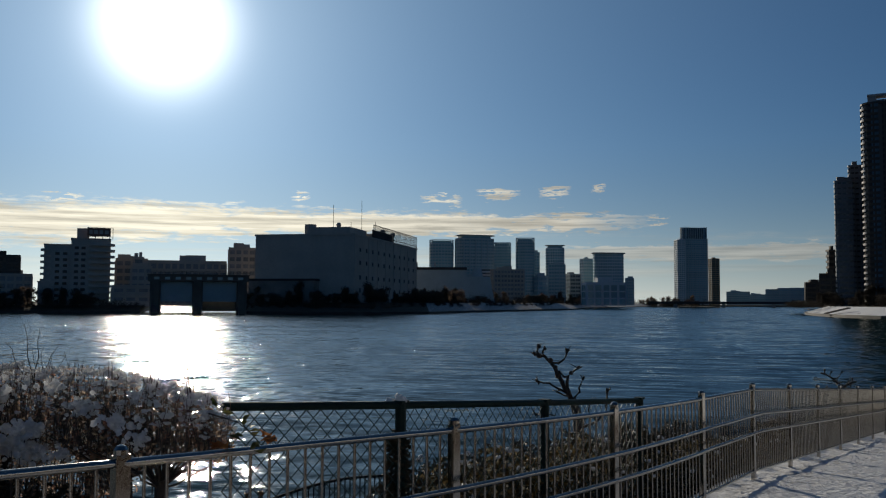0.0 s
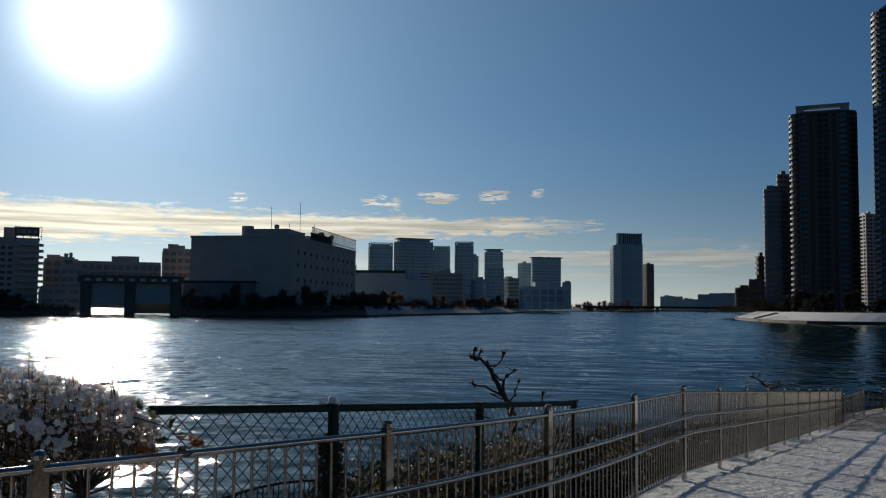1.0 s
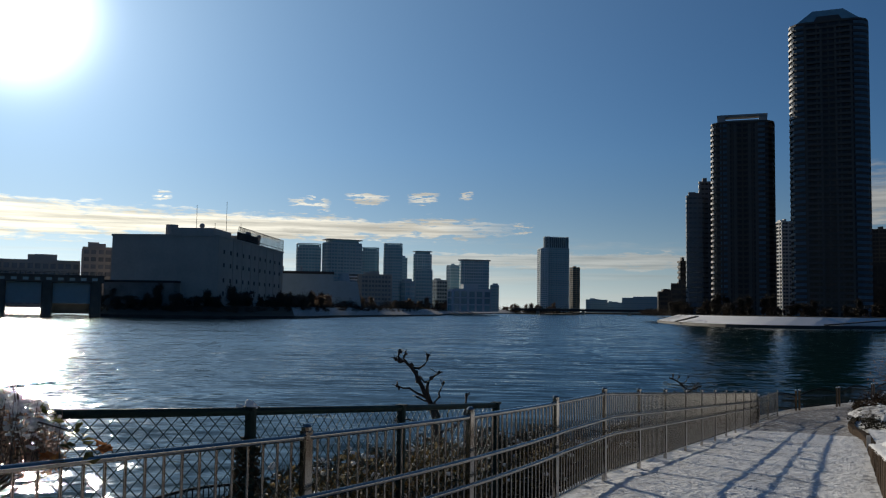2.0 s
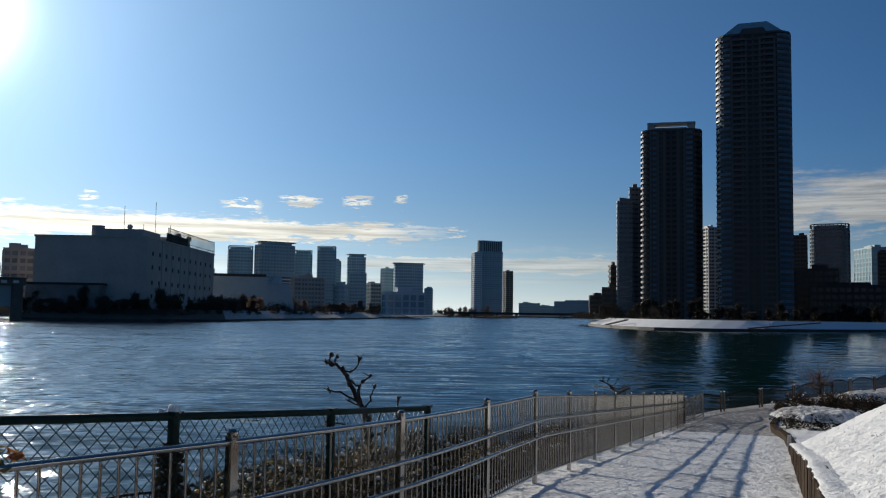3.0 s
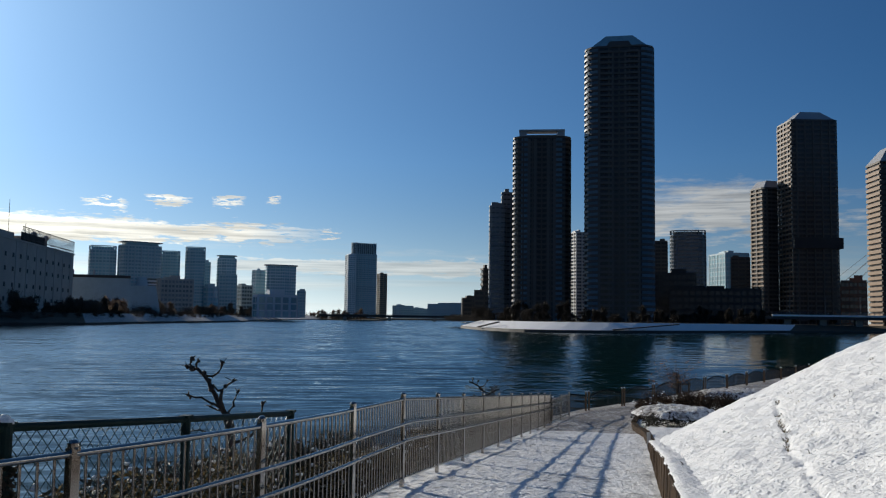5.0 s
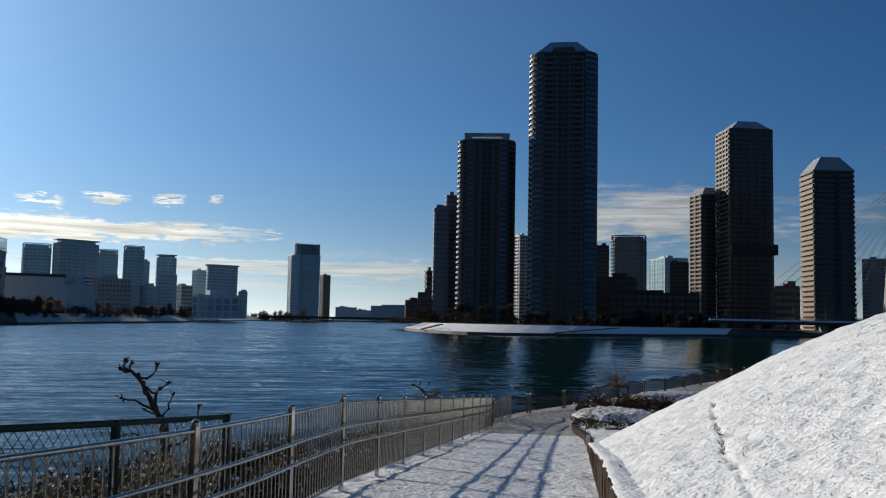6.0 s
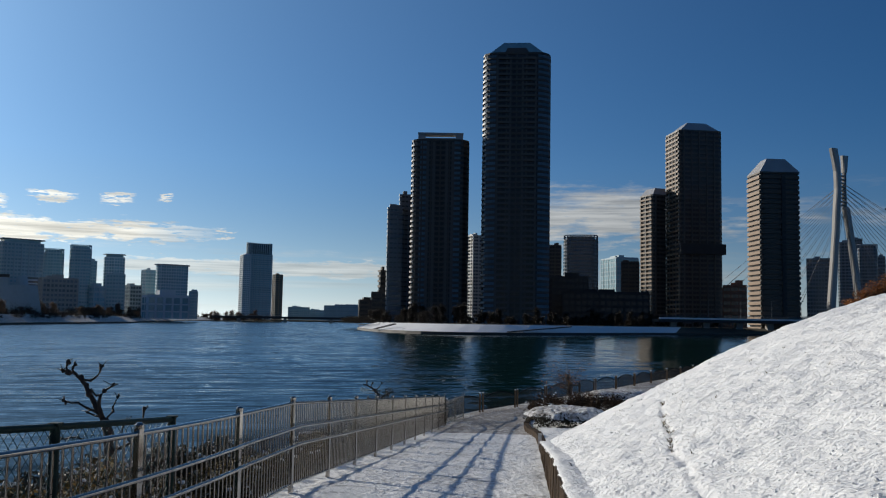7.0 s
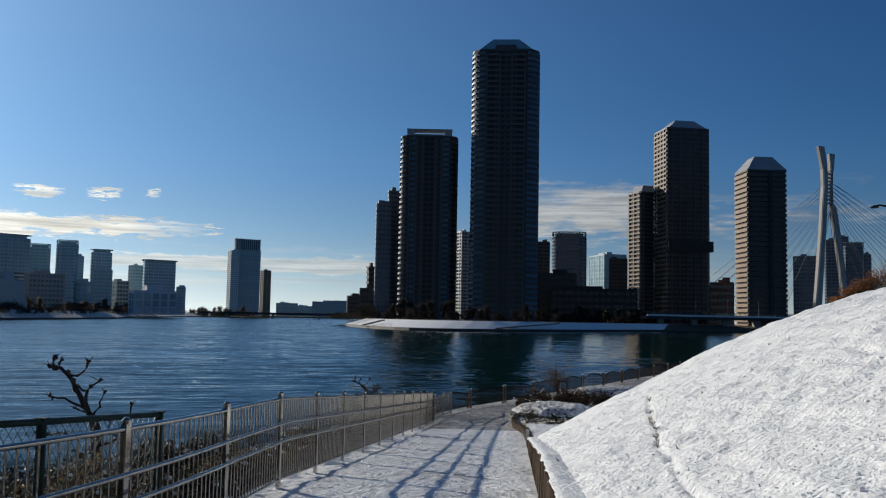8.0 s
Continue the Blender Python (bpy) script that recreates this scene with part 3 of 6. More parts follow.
tower("residential_tower", "grey apartment tower with rounded shoulders",
      46.3, 770.3, 29.3, 23.5, -3.4, 72.8, 24, "dusk", chamfer=6.0, band=0.38, proud=0.6, bay=3.0, crown="screen")
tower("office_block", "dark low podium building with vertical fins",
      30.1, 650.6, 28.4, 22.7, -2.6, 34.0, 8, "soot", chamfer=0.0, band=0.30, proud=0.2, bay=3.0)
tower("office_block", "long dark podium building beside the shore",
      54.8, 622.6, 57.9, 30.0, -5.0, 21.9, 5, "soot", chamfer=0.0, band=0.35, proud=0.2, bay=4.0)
tower("office_block", "pale blue glass office slab with white frame",
      88.1, 855.5, 22.6, 35.1, 19.1, 63.2, 16, "glassy", chamfer=0.0, band=0.20, proud=0.2, bay=3.0)
tower("apartment_block", "brown striped apartment slab",
      92.1, 801.1, 15.9, 12.7, -6.6, 56.4, 17, "brown", chamfer=0.0, band=0.50, proud=0.8, bay=3.0)
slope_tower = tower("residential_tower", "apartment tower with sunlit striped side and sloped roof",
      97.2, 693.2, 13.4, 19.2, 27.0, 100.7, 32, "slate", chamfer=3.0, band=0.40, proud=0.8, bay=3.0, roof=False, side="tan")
brick_tower = tower("residential_tower", "tall apartment tower with one side tinted tan as sunlit and black service band",
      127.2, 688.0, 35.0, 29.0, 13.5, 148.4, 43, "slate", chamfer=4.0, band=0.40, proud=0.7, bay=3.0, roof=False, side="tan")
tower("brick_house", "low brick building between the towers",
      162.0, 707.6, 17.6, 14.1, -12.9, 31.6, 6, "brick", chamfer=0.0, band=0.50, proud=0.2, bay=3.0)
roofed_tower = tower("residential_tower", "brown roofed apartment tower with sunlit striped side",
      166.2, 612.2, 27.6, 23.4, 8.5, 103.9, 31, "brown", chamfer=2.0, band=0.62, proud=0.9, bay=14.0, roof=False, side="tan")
tower("office_tower", "wide far grey office slab beyond the bridge",
      358.4, 1124.2, 26.9, 13.4, -17.7, 85.0, 18, "dusk", chamfer=0.0, band=0.36, proud=0.4, bay=3.2)
tower("office_tower", "far pale apartment tower beyond the bridge",
      367.4, 1058.0, 15.6, 14.1, -19.1, 99.6, 27, "dusk", chamfer=4.0, band=0.36, proud=0.4, bay=3.2)
tower("office_tower", "slim far tower behind the pale one",
      423.4, 1176.1, 12.8, 9.0, -19.8, 115.3, 30, "dusk", chamfer=0.0, band=0.36, proud=0.4, bay=3.2)
tower("office_tower", "far round shouldered office tower beyond the bridge",
      400.1, 1078.2, 21.8, 15.3, -20.4, 94.3, 24, "dusk", chamfer=6.0, band=0.36, proud=0.4, bay=3.2, crown="screen")
tower("office_tower", "far slab behind the round shouldered tower",
      453.1, 1175.7, 9.5, 7.6, -21.1, 92.6, 20, "dusk", chamfer=0.0, band=0.36, proud=0.4, bay=3.2)
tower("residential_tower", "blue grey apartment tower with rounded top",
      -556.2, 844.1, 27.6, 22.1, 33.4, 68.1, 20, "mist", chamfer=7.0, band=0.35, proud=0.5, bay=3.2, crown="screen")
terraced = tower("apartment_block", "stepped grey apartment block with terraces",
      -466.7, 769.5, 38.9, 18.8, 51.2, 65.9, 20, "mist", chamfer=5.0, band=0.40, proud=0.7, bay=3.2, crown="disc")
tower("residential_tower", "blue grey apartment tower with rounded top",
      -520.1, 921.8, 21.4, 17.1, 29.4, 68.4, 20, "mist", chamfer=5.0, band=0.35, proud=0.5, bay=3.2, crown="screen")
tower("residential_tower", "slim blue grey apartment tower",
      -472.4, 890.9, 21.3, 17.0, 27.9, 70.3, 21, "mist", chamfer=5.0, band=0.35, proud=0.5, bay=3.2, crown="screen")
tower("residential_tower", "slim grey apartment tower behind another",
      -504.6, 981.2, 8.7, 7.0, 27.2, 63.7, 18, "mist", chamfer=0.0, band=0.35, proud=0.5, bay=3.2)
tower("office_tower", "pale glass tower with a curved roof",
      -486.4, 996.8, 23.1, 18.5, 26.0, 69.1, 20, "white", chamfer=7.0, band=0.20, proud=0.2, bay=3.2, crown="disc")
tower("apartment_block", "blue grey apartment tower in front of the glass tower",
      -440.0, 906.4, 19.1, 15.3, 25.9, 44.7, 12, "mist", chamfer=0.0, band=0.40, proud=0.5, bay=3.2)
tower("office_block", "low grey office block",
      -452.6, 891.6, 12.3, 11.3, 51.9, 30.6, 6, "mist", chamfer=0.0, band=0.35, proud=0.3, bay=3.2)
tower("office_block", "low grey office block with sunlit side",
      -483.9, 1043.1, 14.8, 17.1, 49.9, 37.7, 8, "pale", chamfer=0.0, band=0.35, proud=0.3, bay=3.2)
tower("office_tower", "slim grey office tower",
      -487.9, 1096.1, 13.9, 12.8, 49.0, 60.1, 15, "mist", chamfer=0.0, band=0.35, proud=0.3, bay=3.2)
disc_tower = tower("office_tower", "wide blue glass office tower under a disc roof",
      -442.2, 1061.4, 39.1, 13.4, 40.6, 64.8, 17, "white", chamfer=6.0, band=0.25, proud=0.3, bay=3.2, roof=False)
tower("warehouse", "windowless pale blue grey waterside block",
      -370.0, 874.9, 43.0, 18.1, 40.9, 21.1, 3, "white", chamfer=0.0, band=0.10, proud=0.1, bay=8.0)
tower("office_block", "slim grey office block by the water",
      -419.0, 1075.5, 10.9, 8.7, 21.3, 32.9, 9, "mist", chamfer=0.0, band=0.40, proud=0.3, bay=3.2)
tower("apartment_block", "long low apartment block with pale bands",
      -418.0, 751.5, 31.7, 9.7, 49.1, 32.9, 8, "plain", chamfer=0.0, band=0.40, proud=0.8, bay=3.2)
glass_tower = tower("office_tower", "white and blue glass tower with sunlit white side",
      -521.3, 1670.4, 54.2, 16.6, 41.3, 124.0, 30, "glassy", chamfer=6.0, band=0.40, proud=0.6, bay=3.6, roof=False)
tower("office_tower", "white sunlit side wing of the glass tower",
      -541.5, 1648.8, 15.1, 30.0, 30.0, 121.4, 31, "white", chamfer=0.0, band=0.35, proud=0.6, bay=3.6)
tower("residential_tower", "slim brown tower beside the glass tower",
      -499.9, 1729.1, 16.1, 14.8, 41.1, 88.4, 22, "tan", chamfer=0.0, band=0.35, proud=0.5, bay=3.6)
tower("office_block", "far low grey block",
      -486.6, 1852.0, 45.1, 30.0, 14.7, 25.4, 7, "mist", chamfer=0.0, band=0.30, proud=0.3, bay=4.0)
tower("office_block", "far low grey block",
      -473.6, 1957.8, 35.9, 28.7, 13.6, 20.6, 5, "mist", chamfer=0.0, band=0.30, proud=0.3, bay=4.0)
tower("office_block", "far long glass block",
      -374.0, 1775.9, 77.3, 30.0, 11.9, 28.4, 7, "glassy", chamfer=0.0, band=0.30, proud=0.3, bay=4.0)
tower("office_block", "low brown block at the island tip",
      -235.7, 1278.3, 16.7, 15.3, 35.4, 30.4, 8, "brown", chamfer=0.0, band=0.40, proud=0.3, bay=4.0)
tower("office_block", "pale block with a sloped roof behind the factory",
      -379.8, 364.4, 15.4, 13.1, 46.2, 31.5, 8, "plain", chamfer=0.0, band=0.35, proud=0.3, bay=4.0)
tower("office_block", "long low grey block with rooftop plant",
      -416.5, 351.2, 50.4, 30.0, 49.8, 23.6, 5, "plain", chamfer=0.0, band=0.35, proud=0.2, bay=4.0)
tower("office_block", "low white riverside shed with a flat roof",
      -391.0, 296.5, 18.5, 7.0, 52.8, 8.5, 2, "plain", chamfer=0.0, band=0.55, proud=0.2, bay=6.0, roof=False)
tower("office_block", "small grey house beside the canal",
      -404.0, 313.0, 11.0, 8.0, 52.5, 19.5, 5, "plain", chamfer=0.0, band=0.45, proud=0.2, bay=3.5)
tower("office_block", "low dark house on the far bank",
      -463.5, 269.3, 15.6, 12.5, 59.8, 25.3, 7, "slate", chamfer=0.0, band=0.35, proud=0.3, bay=4.0)
tower("office_block", "low grey house on the far bank",
      -423.6, 321.3, 17.1, 13.7, 52.8, 24.4, 6, "plain", chamfer=0.0, band=0.35, proud=0.3, bay=4.0)
tower("office_block", "dark stair tower on the far bank",
      -409.9, 315.4, 5.9, 4.7, 52.4, 25.0, 7, "plain", chamfer=0.0, band=0.35, proud=0.3, bay=4.0)
tower("office_block", "low grey house with flat roof on the far bank",
      -468.2, 258.7, 49.8, 30.0, 61.0, 14.8, 4, "plain", chamfer=0.0, band=0.35, proud=0.3, bay=4.0)


def tower_tops():
    """Roofs and dark bands that set single towers apart."""
    m = Mesh()
    m.prism(outline(49, 15, 5), 125.2, 146)
    part("crown", m, GLASS_BLUE, glass_tower, "dark glazed crown")
    fin = Mesh()
    fin.box(-0.5, -0.6, 125.2, 0.5, 0.6, 148.5)
    fin = fin.data("fin", WALLS["mist"])
    for px, py in outline(49, 15, 5, 0.4):
        part("fin", fin, None, glass_tower, at=pose(px, py, 0))
    for k in range(-4, 5):
        part("fin", fin, None, glass_tower, at=pose(4.3 * k, -7.9, 0))
    m = Mesh()
    m.prism(outline(51, 17, 6), 146, 147.2)
    part("crown_rim", m, WALLS["mist"], glass_tower)
    for k in range(11):
        out = 2.6 * (11 - k)
        m = Mesh()
        m.box(2, -9.4 - out * 0.8, 3.3 * k, 19.4 + out * 0.25, -9.0, 3.3 * k + 1.5)
        part("terrace", m, WALLS["white"], terraced, "pale terrace parapet")
        m = Mesh()
        m.box(2.4, -9.2 - out * 0.8 + 1.4, 3.3 * k + 1.5, 19.0 + out * 0.25, -9.0, 3.3 * k + 3.3)
        part("terrace_windows", m, GLASS_BLUE, terraced)
    m = Mesh()
    fan = [(2 - 20 * math.sin(radians(9 * k)), -9.4 + 22 - 22 * math.cos(radians(9 * k)) - 24 * math.cos(radians(9 * k))) for k in range(11)]
    m.prism(fan + [(2, -9.0)], 0, 37, [(2 - 0.35 * (2 - x), -9.2 + 0.25 * (y + 9.2)) for x, y in fan] + [(2, -9.0)])
    part("curved_shell", m, WALLS["mist"], terraced, "smooth curved pale base")
    tower_roof(tall, 38, 27, 174.6, 9.2, 0.44, GLASS_PALE)
    front = Mesh()
    front.prism([(-8, -14.5), (8, -14.5), (8, 0), (-8, 0)], 174.0, 178.0, [(-6, -13.5), (6, -13.5), (6, 0), (-6, 0)])
    part("gable", front, WALLS["slate"], tall)
    for x in (-12.2, -3.9, 3.9, 12.2):
        m = Mesh()
        m.box(x - 0.6, -15.9, 0, x + 0.6, -15.0, 171)
        part("rib", m, WALLS["pier"], tall)
    bal = Mesh()
    bal.box(-3.6, -15.75, 0.1, 3.6, -14.8, 1.5)
    bal = bal.data("balcony_front", WALLS["pier"])
    for k in range(50):
        for x in (-8.1, 8.1):
            part("balcony_front", bal, None, tall, at=pose(x, 0, k * 3.47 + 0.06))
    for sx, start, n in ((1, -84, 6), (-1, 217, 4)):
        cx, cy, r = sx * 12.65, -6.0, 9.12
        strip = Mesh()
        for k in range(n + 1):
            g = radians(start + 13 * k)
            strip.v += [(cx + r * math.cos(g), cy + r * math.sin(g), z) for z in (1.3, 3.1)]
        strip.f = [(2 * k, 2 * k + 2, 2 * k + 3, 2 * k + 1) for k in range(n)]
        strip = strip.data("corner_window", GLASS_CORNER)
        for k in range(50):
            part("corner_window", strip, None, tall, at=pose(0, 0, k * 3.47))
    # pale lips round the left corner: sunlight on its edge put into the colour
    for root, cx, cy, r, fh, floors in ((tall, -12.65, -6.0, 9.3, 3.47, 50), (brown_tower, -11.8, -7.45, 7.25, 3.325, 36)):
        lip = Mesh()
        for k in range(7):
            g = radians(176 + 8 * k)
            lip.v += [(cx + q * math.cos(g), cy + q * math.sin(g), z) for q, z in ((r, 0.1), (r, 1.35), (r - 0.5, 1.35), (r - 0.5, 0.1))]
        lip.f = [(4 * k + j, 4 * k + 4 + j, 4 * k + 4 + (j + 1) % 4, 4 * k + (j + 1) % 4) for k in range(6) for j in range(4)]
        lip.f += [(3, 2, 1, 0), (24, 25, 26, 27)]
        lip = lip.data("corner_balcony", WALLS["pale"])
        for k in range(floors):
            part("corner_balcony", lip, None, root, at=pose(0, 0, k * fh))
    m = Mesh()
    for x0, x1 in ((-14.7, -10), (10, 14.7)):
        m.box(x0, -11, 120.4, x1, -4, 125.2)
    m.box(-14.9, -11.4, 124.6, 14.9, -3, 125.8)
    m.box(-9.9, -8, 120.4, 9.9, -3, 123)
    part("crown_frame", m, ROOF, brown_tower, "open pale roof frame")
    # black boxes on the face of the wall paint the shade of openings
    for x, wd in ((0.0, 2.2), (-6.4, 1.1), (6.4, 1.1)):
        slot = Mesh()
        slot.box(x - wd, -14.62, 0.2, x + wd, -14.3, 2.1)
        slot = slot.data("dark_opening", BLACK)
        for k in range(36):
            part("dark_opening", slot, None, brown_tower, at=pose(0, 0, k * 3.325 + 0.9))
    # window strips in the same glass, tinted with sky light
    for x in (-11.0, 11.0):
        strip = Mesh()
        strip.box(x - 2.1, -14.62, 1.35, x + 2.1, -14.3, 3.05)
        strip = strip.data("blue_window", GLASS_CORNER)
        for k in range(36):
            part("blue_window", strip, None, brown_tower, at=pose(0, 0, k * 3.325))
    for x in (-8.2, -4.2, 4.2, 8.2):
        m = Mesh()
        m.box(x - 0.9, -14.75, 0, x + 0.9, -14.0, 119)
        part("rib", m, WALLS["pier"], brown_tower)
    tower_roof(brick_tower, 33, 28, 150.4, 7.2, 0.45, ROOF)
    m = Mesh()
    m.box(-17.2, -16.0, 55.8, 18.6, 13.0, 63.6)
    part("service_band", m, BLACK, brick_tower, "black louvred service band")
    tower_roof(roofed_tower, 29.4, 25.0, 105.8, 10.0, 0.42, ROOF)
    # black strip before the wall, painting the shade inside a slot
    m = Mesh()
    m.box(0.6, -12.0, 10, 3.4, -11.0, 103)
    part("dark_slot", m, BLACK, roofed_tower, "black strip painted as a shaded slot")
    m = Mesh()
    m.prism(outline(44, 20, 9), 65.9, 67.2)
    part("disc_roof", m, ROOF, disc_tower, "thin overhanging disc roof")
    m = Mesh()
    m.prism(outline(13, 18), 101.6, 108, [(-2, -6), (7, -6), (7, 6), (-2, 6)])
    part("slope_roof", m, ROOF, slope_tower)


tower_tops()



# ---- the ramp path ----
KNEE, LEVEL = 10.5, 30.0


def path_z(y):
    """Height of the ramp along its run."""
    if y < KNEE:
        return -0.57 + 0.033 * (KNEE - y)
    return -0.57 - 0.0785 * (min(y, LEVEL) - KNEE)


def sheet(xs, ys, height, name, mat, label, category, kind="structure", keep=None):
    m = Mesh()
    nx = len(xs)
    m.v = [(x, y, height(x, y)) for y in ys for x in xs]
    m.f = [(j * nx + i, j * nx + i + 1, (j + 1) * nx + i + 1, (j + 1) * nx + i) for j in range(len(ys) - 1) for i in range(nx - 1)
           if keep is None or keep(xs[i], ys[j])]
    return solid(name, m, mat, label, category, kind=kind, smooth=True)


def steps(a, b, n):
    return [a + (b - a) * i / n for i in range(n + 1)]


def lump(x, y, s):
    return noise.noise(Vector((x * s, y * s, 3.7)))


def fence_x(y):
    if y > 8.5:
        return -2.8
    return -2.8 - 0.0232 * (8.5 - y) ** 2 if y > 4.4 else -3.19 - 0.19 * (4.46 - y)


def path_top(x, y):
    return path_z(y) + 0.022 * lump(x, y, 1.1) + 0.010 * lump(x, y, 4) + 0.009 * lump(x, y, 9) + 0.010 * lump(x, y, 19)


def path_sheet():
    """The path widens a little where the fence swings away from it."""
    m = Mesh()
    ys, n = steps(-40, -4.4, 60) + steps(-4, 3, 40) + steps(3.05, 27, 560), 110
    for y in ys:
        left = min(-3.05, fence_x(max(y, -9.0)) - 0.25)
        m.v += [(x, y, path_top(x, y)) for x in steps(left, 0.34, n)]
    m.f = [(j * (n + 1) + i, j * (n + 1) + i + 1, (j + 1) * (n + 1) + i + 1, (j + 1) * (n + 1) + i) for j in range(len(ys) - 1) for i in range(n)]
    solid("path", m, SNOW_TRODDEN, "sloping riverside path under trodden snow", "path", kind="structure", smooth=True)



path_sheet()
sheet(steps(-3.05, 0.34, 60), steps(27, 33, 60), path_top, "promenade", SNOW_THIN, "brown paving showing through thin snow at the foot of the ramp", "path")


# ---- the snowy hill ----
def kerb_height(y):
    return 0.15 + 0.0347 * (20.5 - min(max(y, 2.0), 20.5))


def track_x(y):
    """A narrow trodden line down the hill."""
    return 1.06 + 0.085 * (y - 5.5) + 0.0042 * (y - 5.5) ** 2 + 0.012 * math.sin(y * 2.9)


DINTS = [(2.37, 8.6, 0.09), (1.69, 5.07, 0.07), (1.83, 5.0, 0.05), (5.23, 14.4, 0.16), (1.2, 11.5, 0.10), (1.32, 11.75, 0.08), (1.57, 8.43, 0.07), (1.64, 8.5, 0.05), (3.8, 16.5, 0.15)]


def hill_z(x, y):
    """A bank that rises from the kerb, steeper far off, to a crest at y = 30, and falls behind it."""
    run = min(y, 30.0)
    edge = path_z(run) + kerb_height(run)
    foot = 0.5 + 0.19 * max(0.0, run - 20.5)
    u = max(0.0, x - foot)
    grade = 0.42 + 0.12 * min(1.0, max(0.0, (run - 8) / 10))
    z = edge + grade * (u if u < 3.5 else 3.5 + 4.8 * (1 - math.exp(-(u - 3.5) / 4.8)))
    z -= 0.32 * max(0.0, y - 30.0) ** 1.25 * (1 if x > foot else 0.3)
    if 4 < y < 15:
        z -= 0.032 * (0.7 + 0.9 * lump(3.3, y, 3.0)) * math.exp(-((x - track_x(y)) / 0.027) ** 2)
    if 6 < y < 11:
        z -= 0.016 * (0.8 + lump(8.3, y, 2.0)) * math.exp(-((x - 3.34 - 0.03 * math.sin(y * 2.1)) / 0.05) ** 2)
    for px, py, r in DINTS:
        q = ((x - px) ** 2 + (y - py) ** 2) / (r * r)
        if q < 4:
            z -= 0.35 * r * (1 - 0.9 * q) * math.exp(-q)
    return max(z, -2.3) + 0.05 * lump(x, y, 0.7) + 0.035 * lump(x, y, 2.6) + 0.026 * lump(x, y, 5) + 0.012 * lump(x, y, 12)


sheet(steps(0.44, 3.4, 118) + steps(3.45, 7, 71) + steps(7.1, 40, 90), steps(-40, -6.3, 40) + steps(-6, 6, 40) + steps(6.1, 24, 230) + steps(24.1, 60, 110), hill_z, "snow_hill", SNOW, "grass hill under fresh lumpy snow", "hill",
      keep=lambda x, y: y < 31.0 + 1.75 * x and y < 45)


# ---- the steel fence along the ramp ----
POST_Y = [-7.9, -5.9, -3.9, -1.9, 0.1, 2.25, 4.46, 6.46, 8.5] + [KNEE + 2.0 * k for k in range(0, 11)]
fence = thing("steel_fence", "stainless steel fence with upright bars and two handrails along the ramp", "fence")
post = Mesh()
post.box(-0.022, -0.04, 0, 0.022, 0.04, 1.10)
post.ball((0, 0, 1.112), 0.037, 10)
post_data = post.data("post", STEEL)
for y in POST_Y:
    part("post", post_data, STEEL, fence, at=pose(fence_x(y), y, path_z(y)))
spots = [y0 + (y1 - y0) * i / 4 for y0, y1 in zip(POST_Y, POST_Y[1:]) for i in range(4)] + [POST_Y[-1]]
for name, up, out, r in (("top_rail", 1.06, 0.0, 0.022), ("handrail", 0.79, 0.11, 0.019), ("handrail", 0.585, 0.11, 0.019), ("bottom_rail", 0.10, 0.0, 0.016)):
    m = Mesh()
    m.tube([(fence_x(y) + out, y, path_z(y) + up - (0.02 * max(0.0, 8.5 - y) if out else 0)) for y in spots], r, 10)
    part(name, m, STEEL, fence, smooth=True)
bar = Mesh()
bar.tube([(0, 0, 0.10), (0, 0, 1.05)], 0.0090, 6, caps=False)
bar_data = bar.data("bar", STEEL, True)
for y0, y1 in zip(POST_Y, POST_Y[1:]):
    gaps = 19 if y0 < 4 else 20
    for k in range(1, gaps):
        y = y0 + (y1 - y0) * k / gaps
        part("bar", bar_data, STEEL, fence, at=pose(fence_x(y), y, path_z(y)))
for y in POST_Y:
    for up in (0.765 - 0.02 * max(0.0, 8.5 - y), 0.56 - 0.02 * max(0.0, 8.5 - y)):
        m = Mesh()
        m.tube([(fence_x(y), y, path_z(y) + up), (fence_x(y) + 0.11, y, path_z(y) + up), (fence_x(y) + 0.11, y, path_z(y) + up + 0.02)], 0.008, 6)
        part("bracket", m, STEEL, fence)


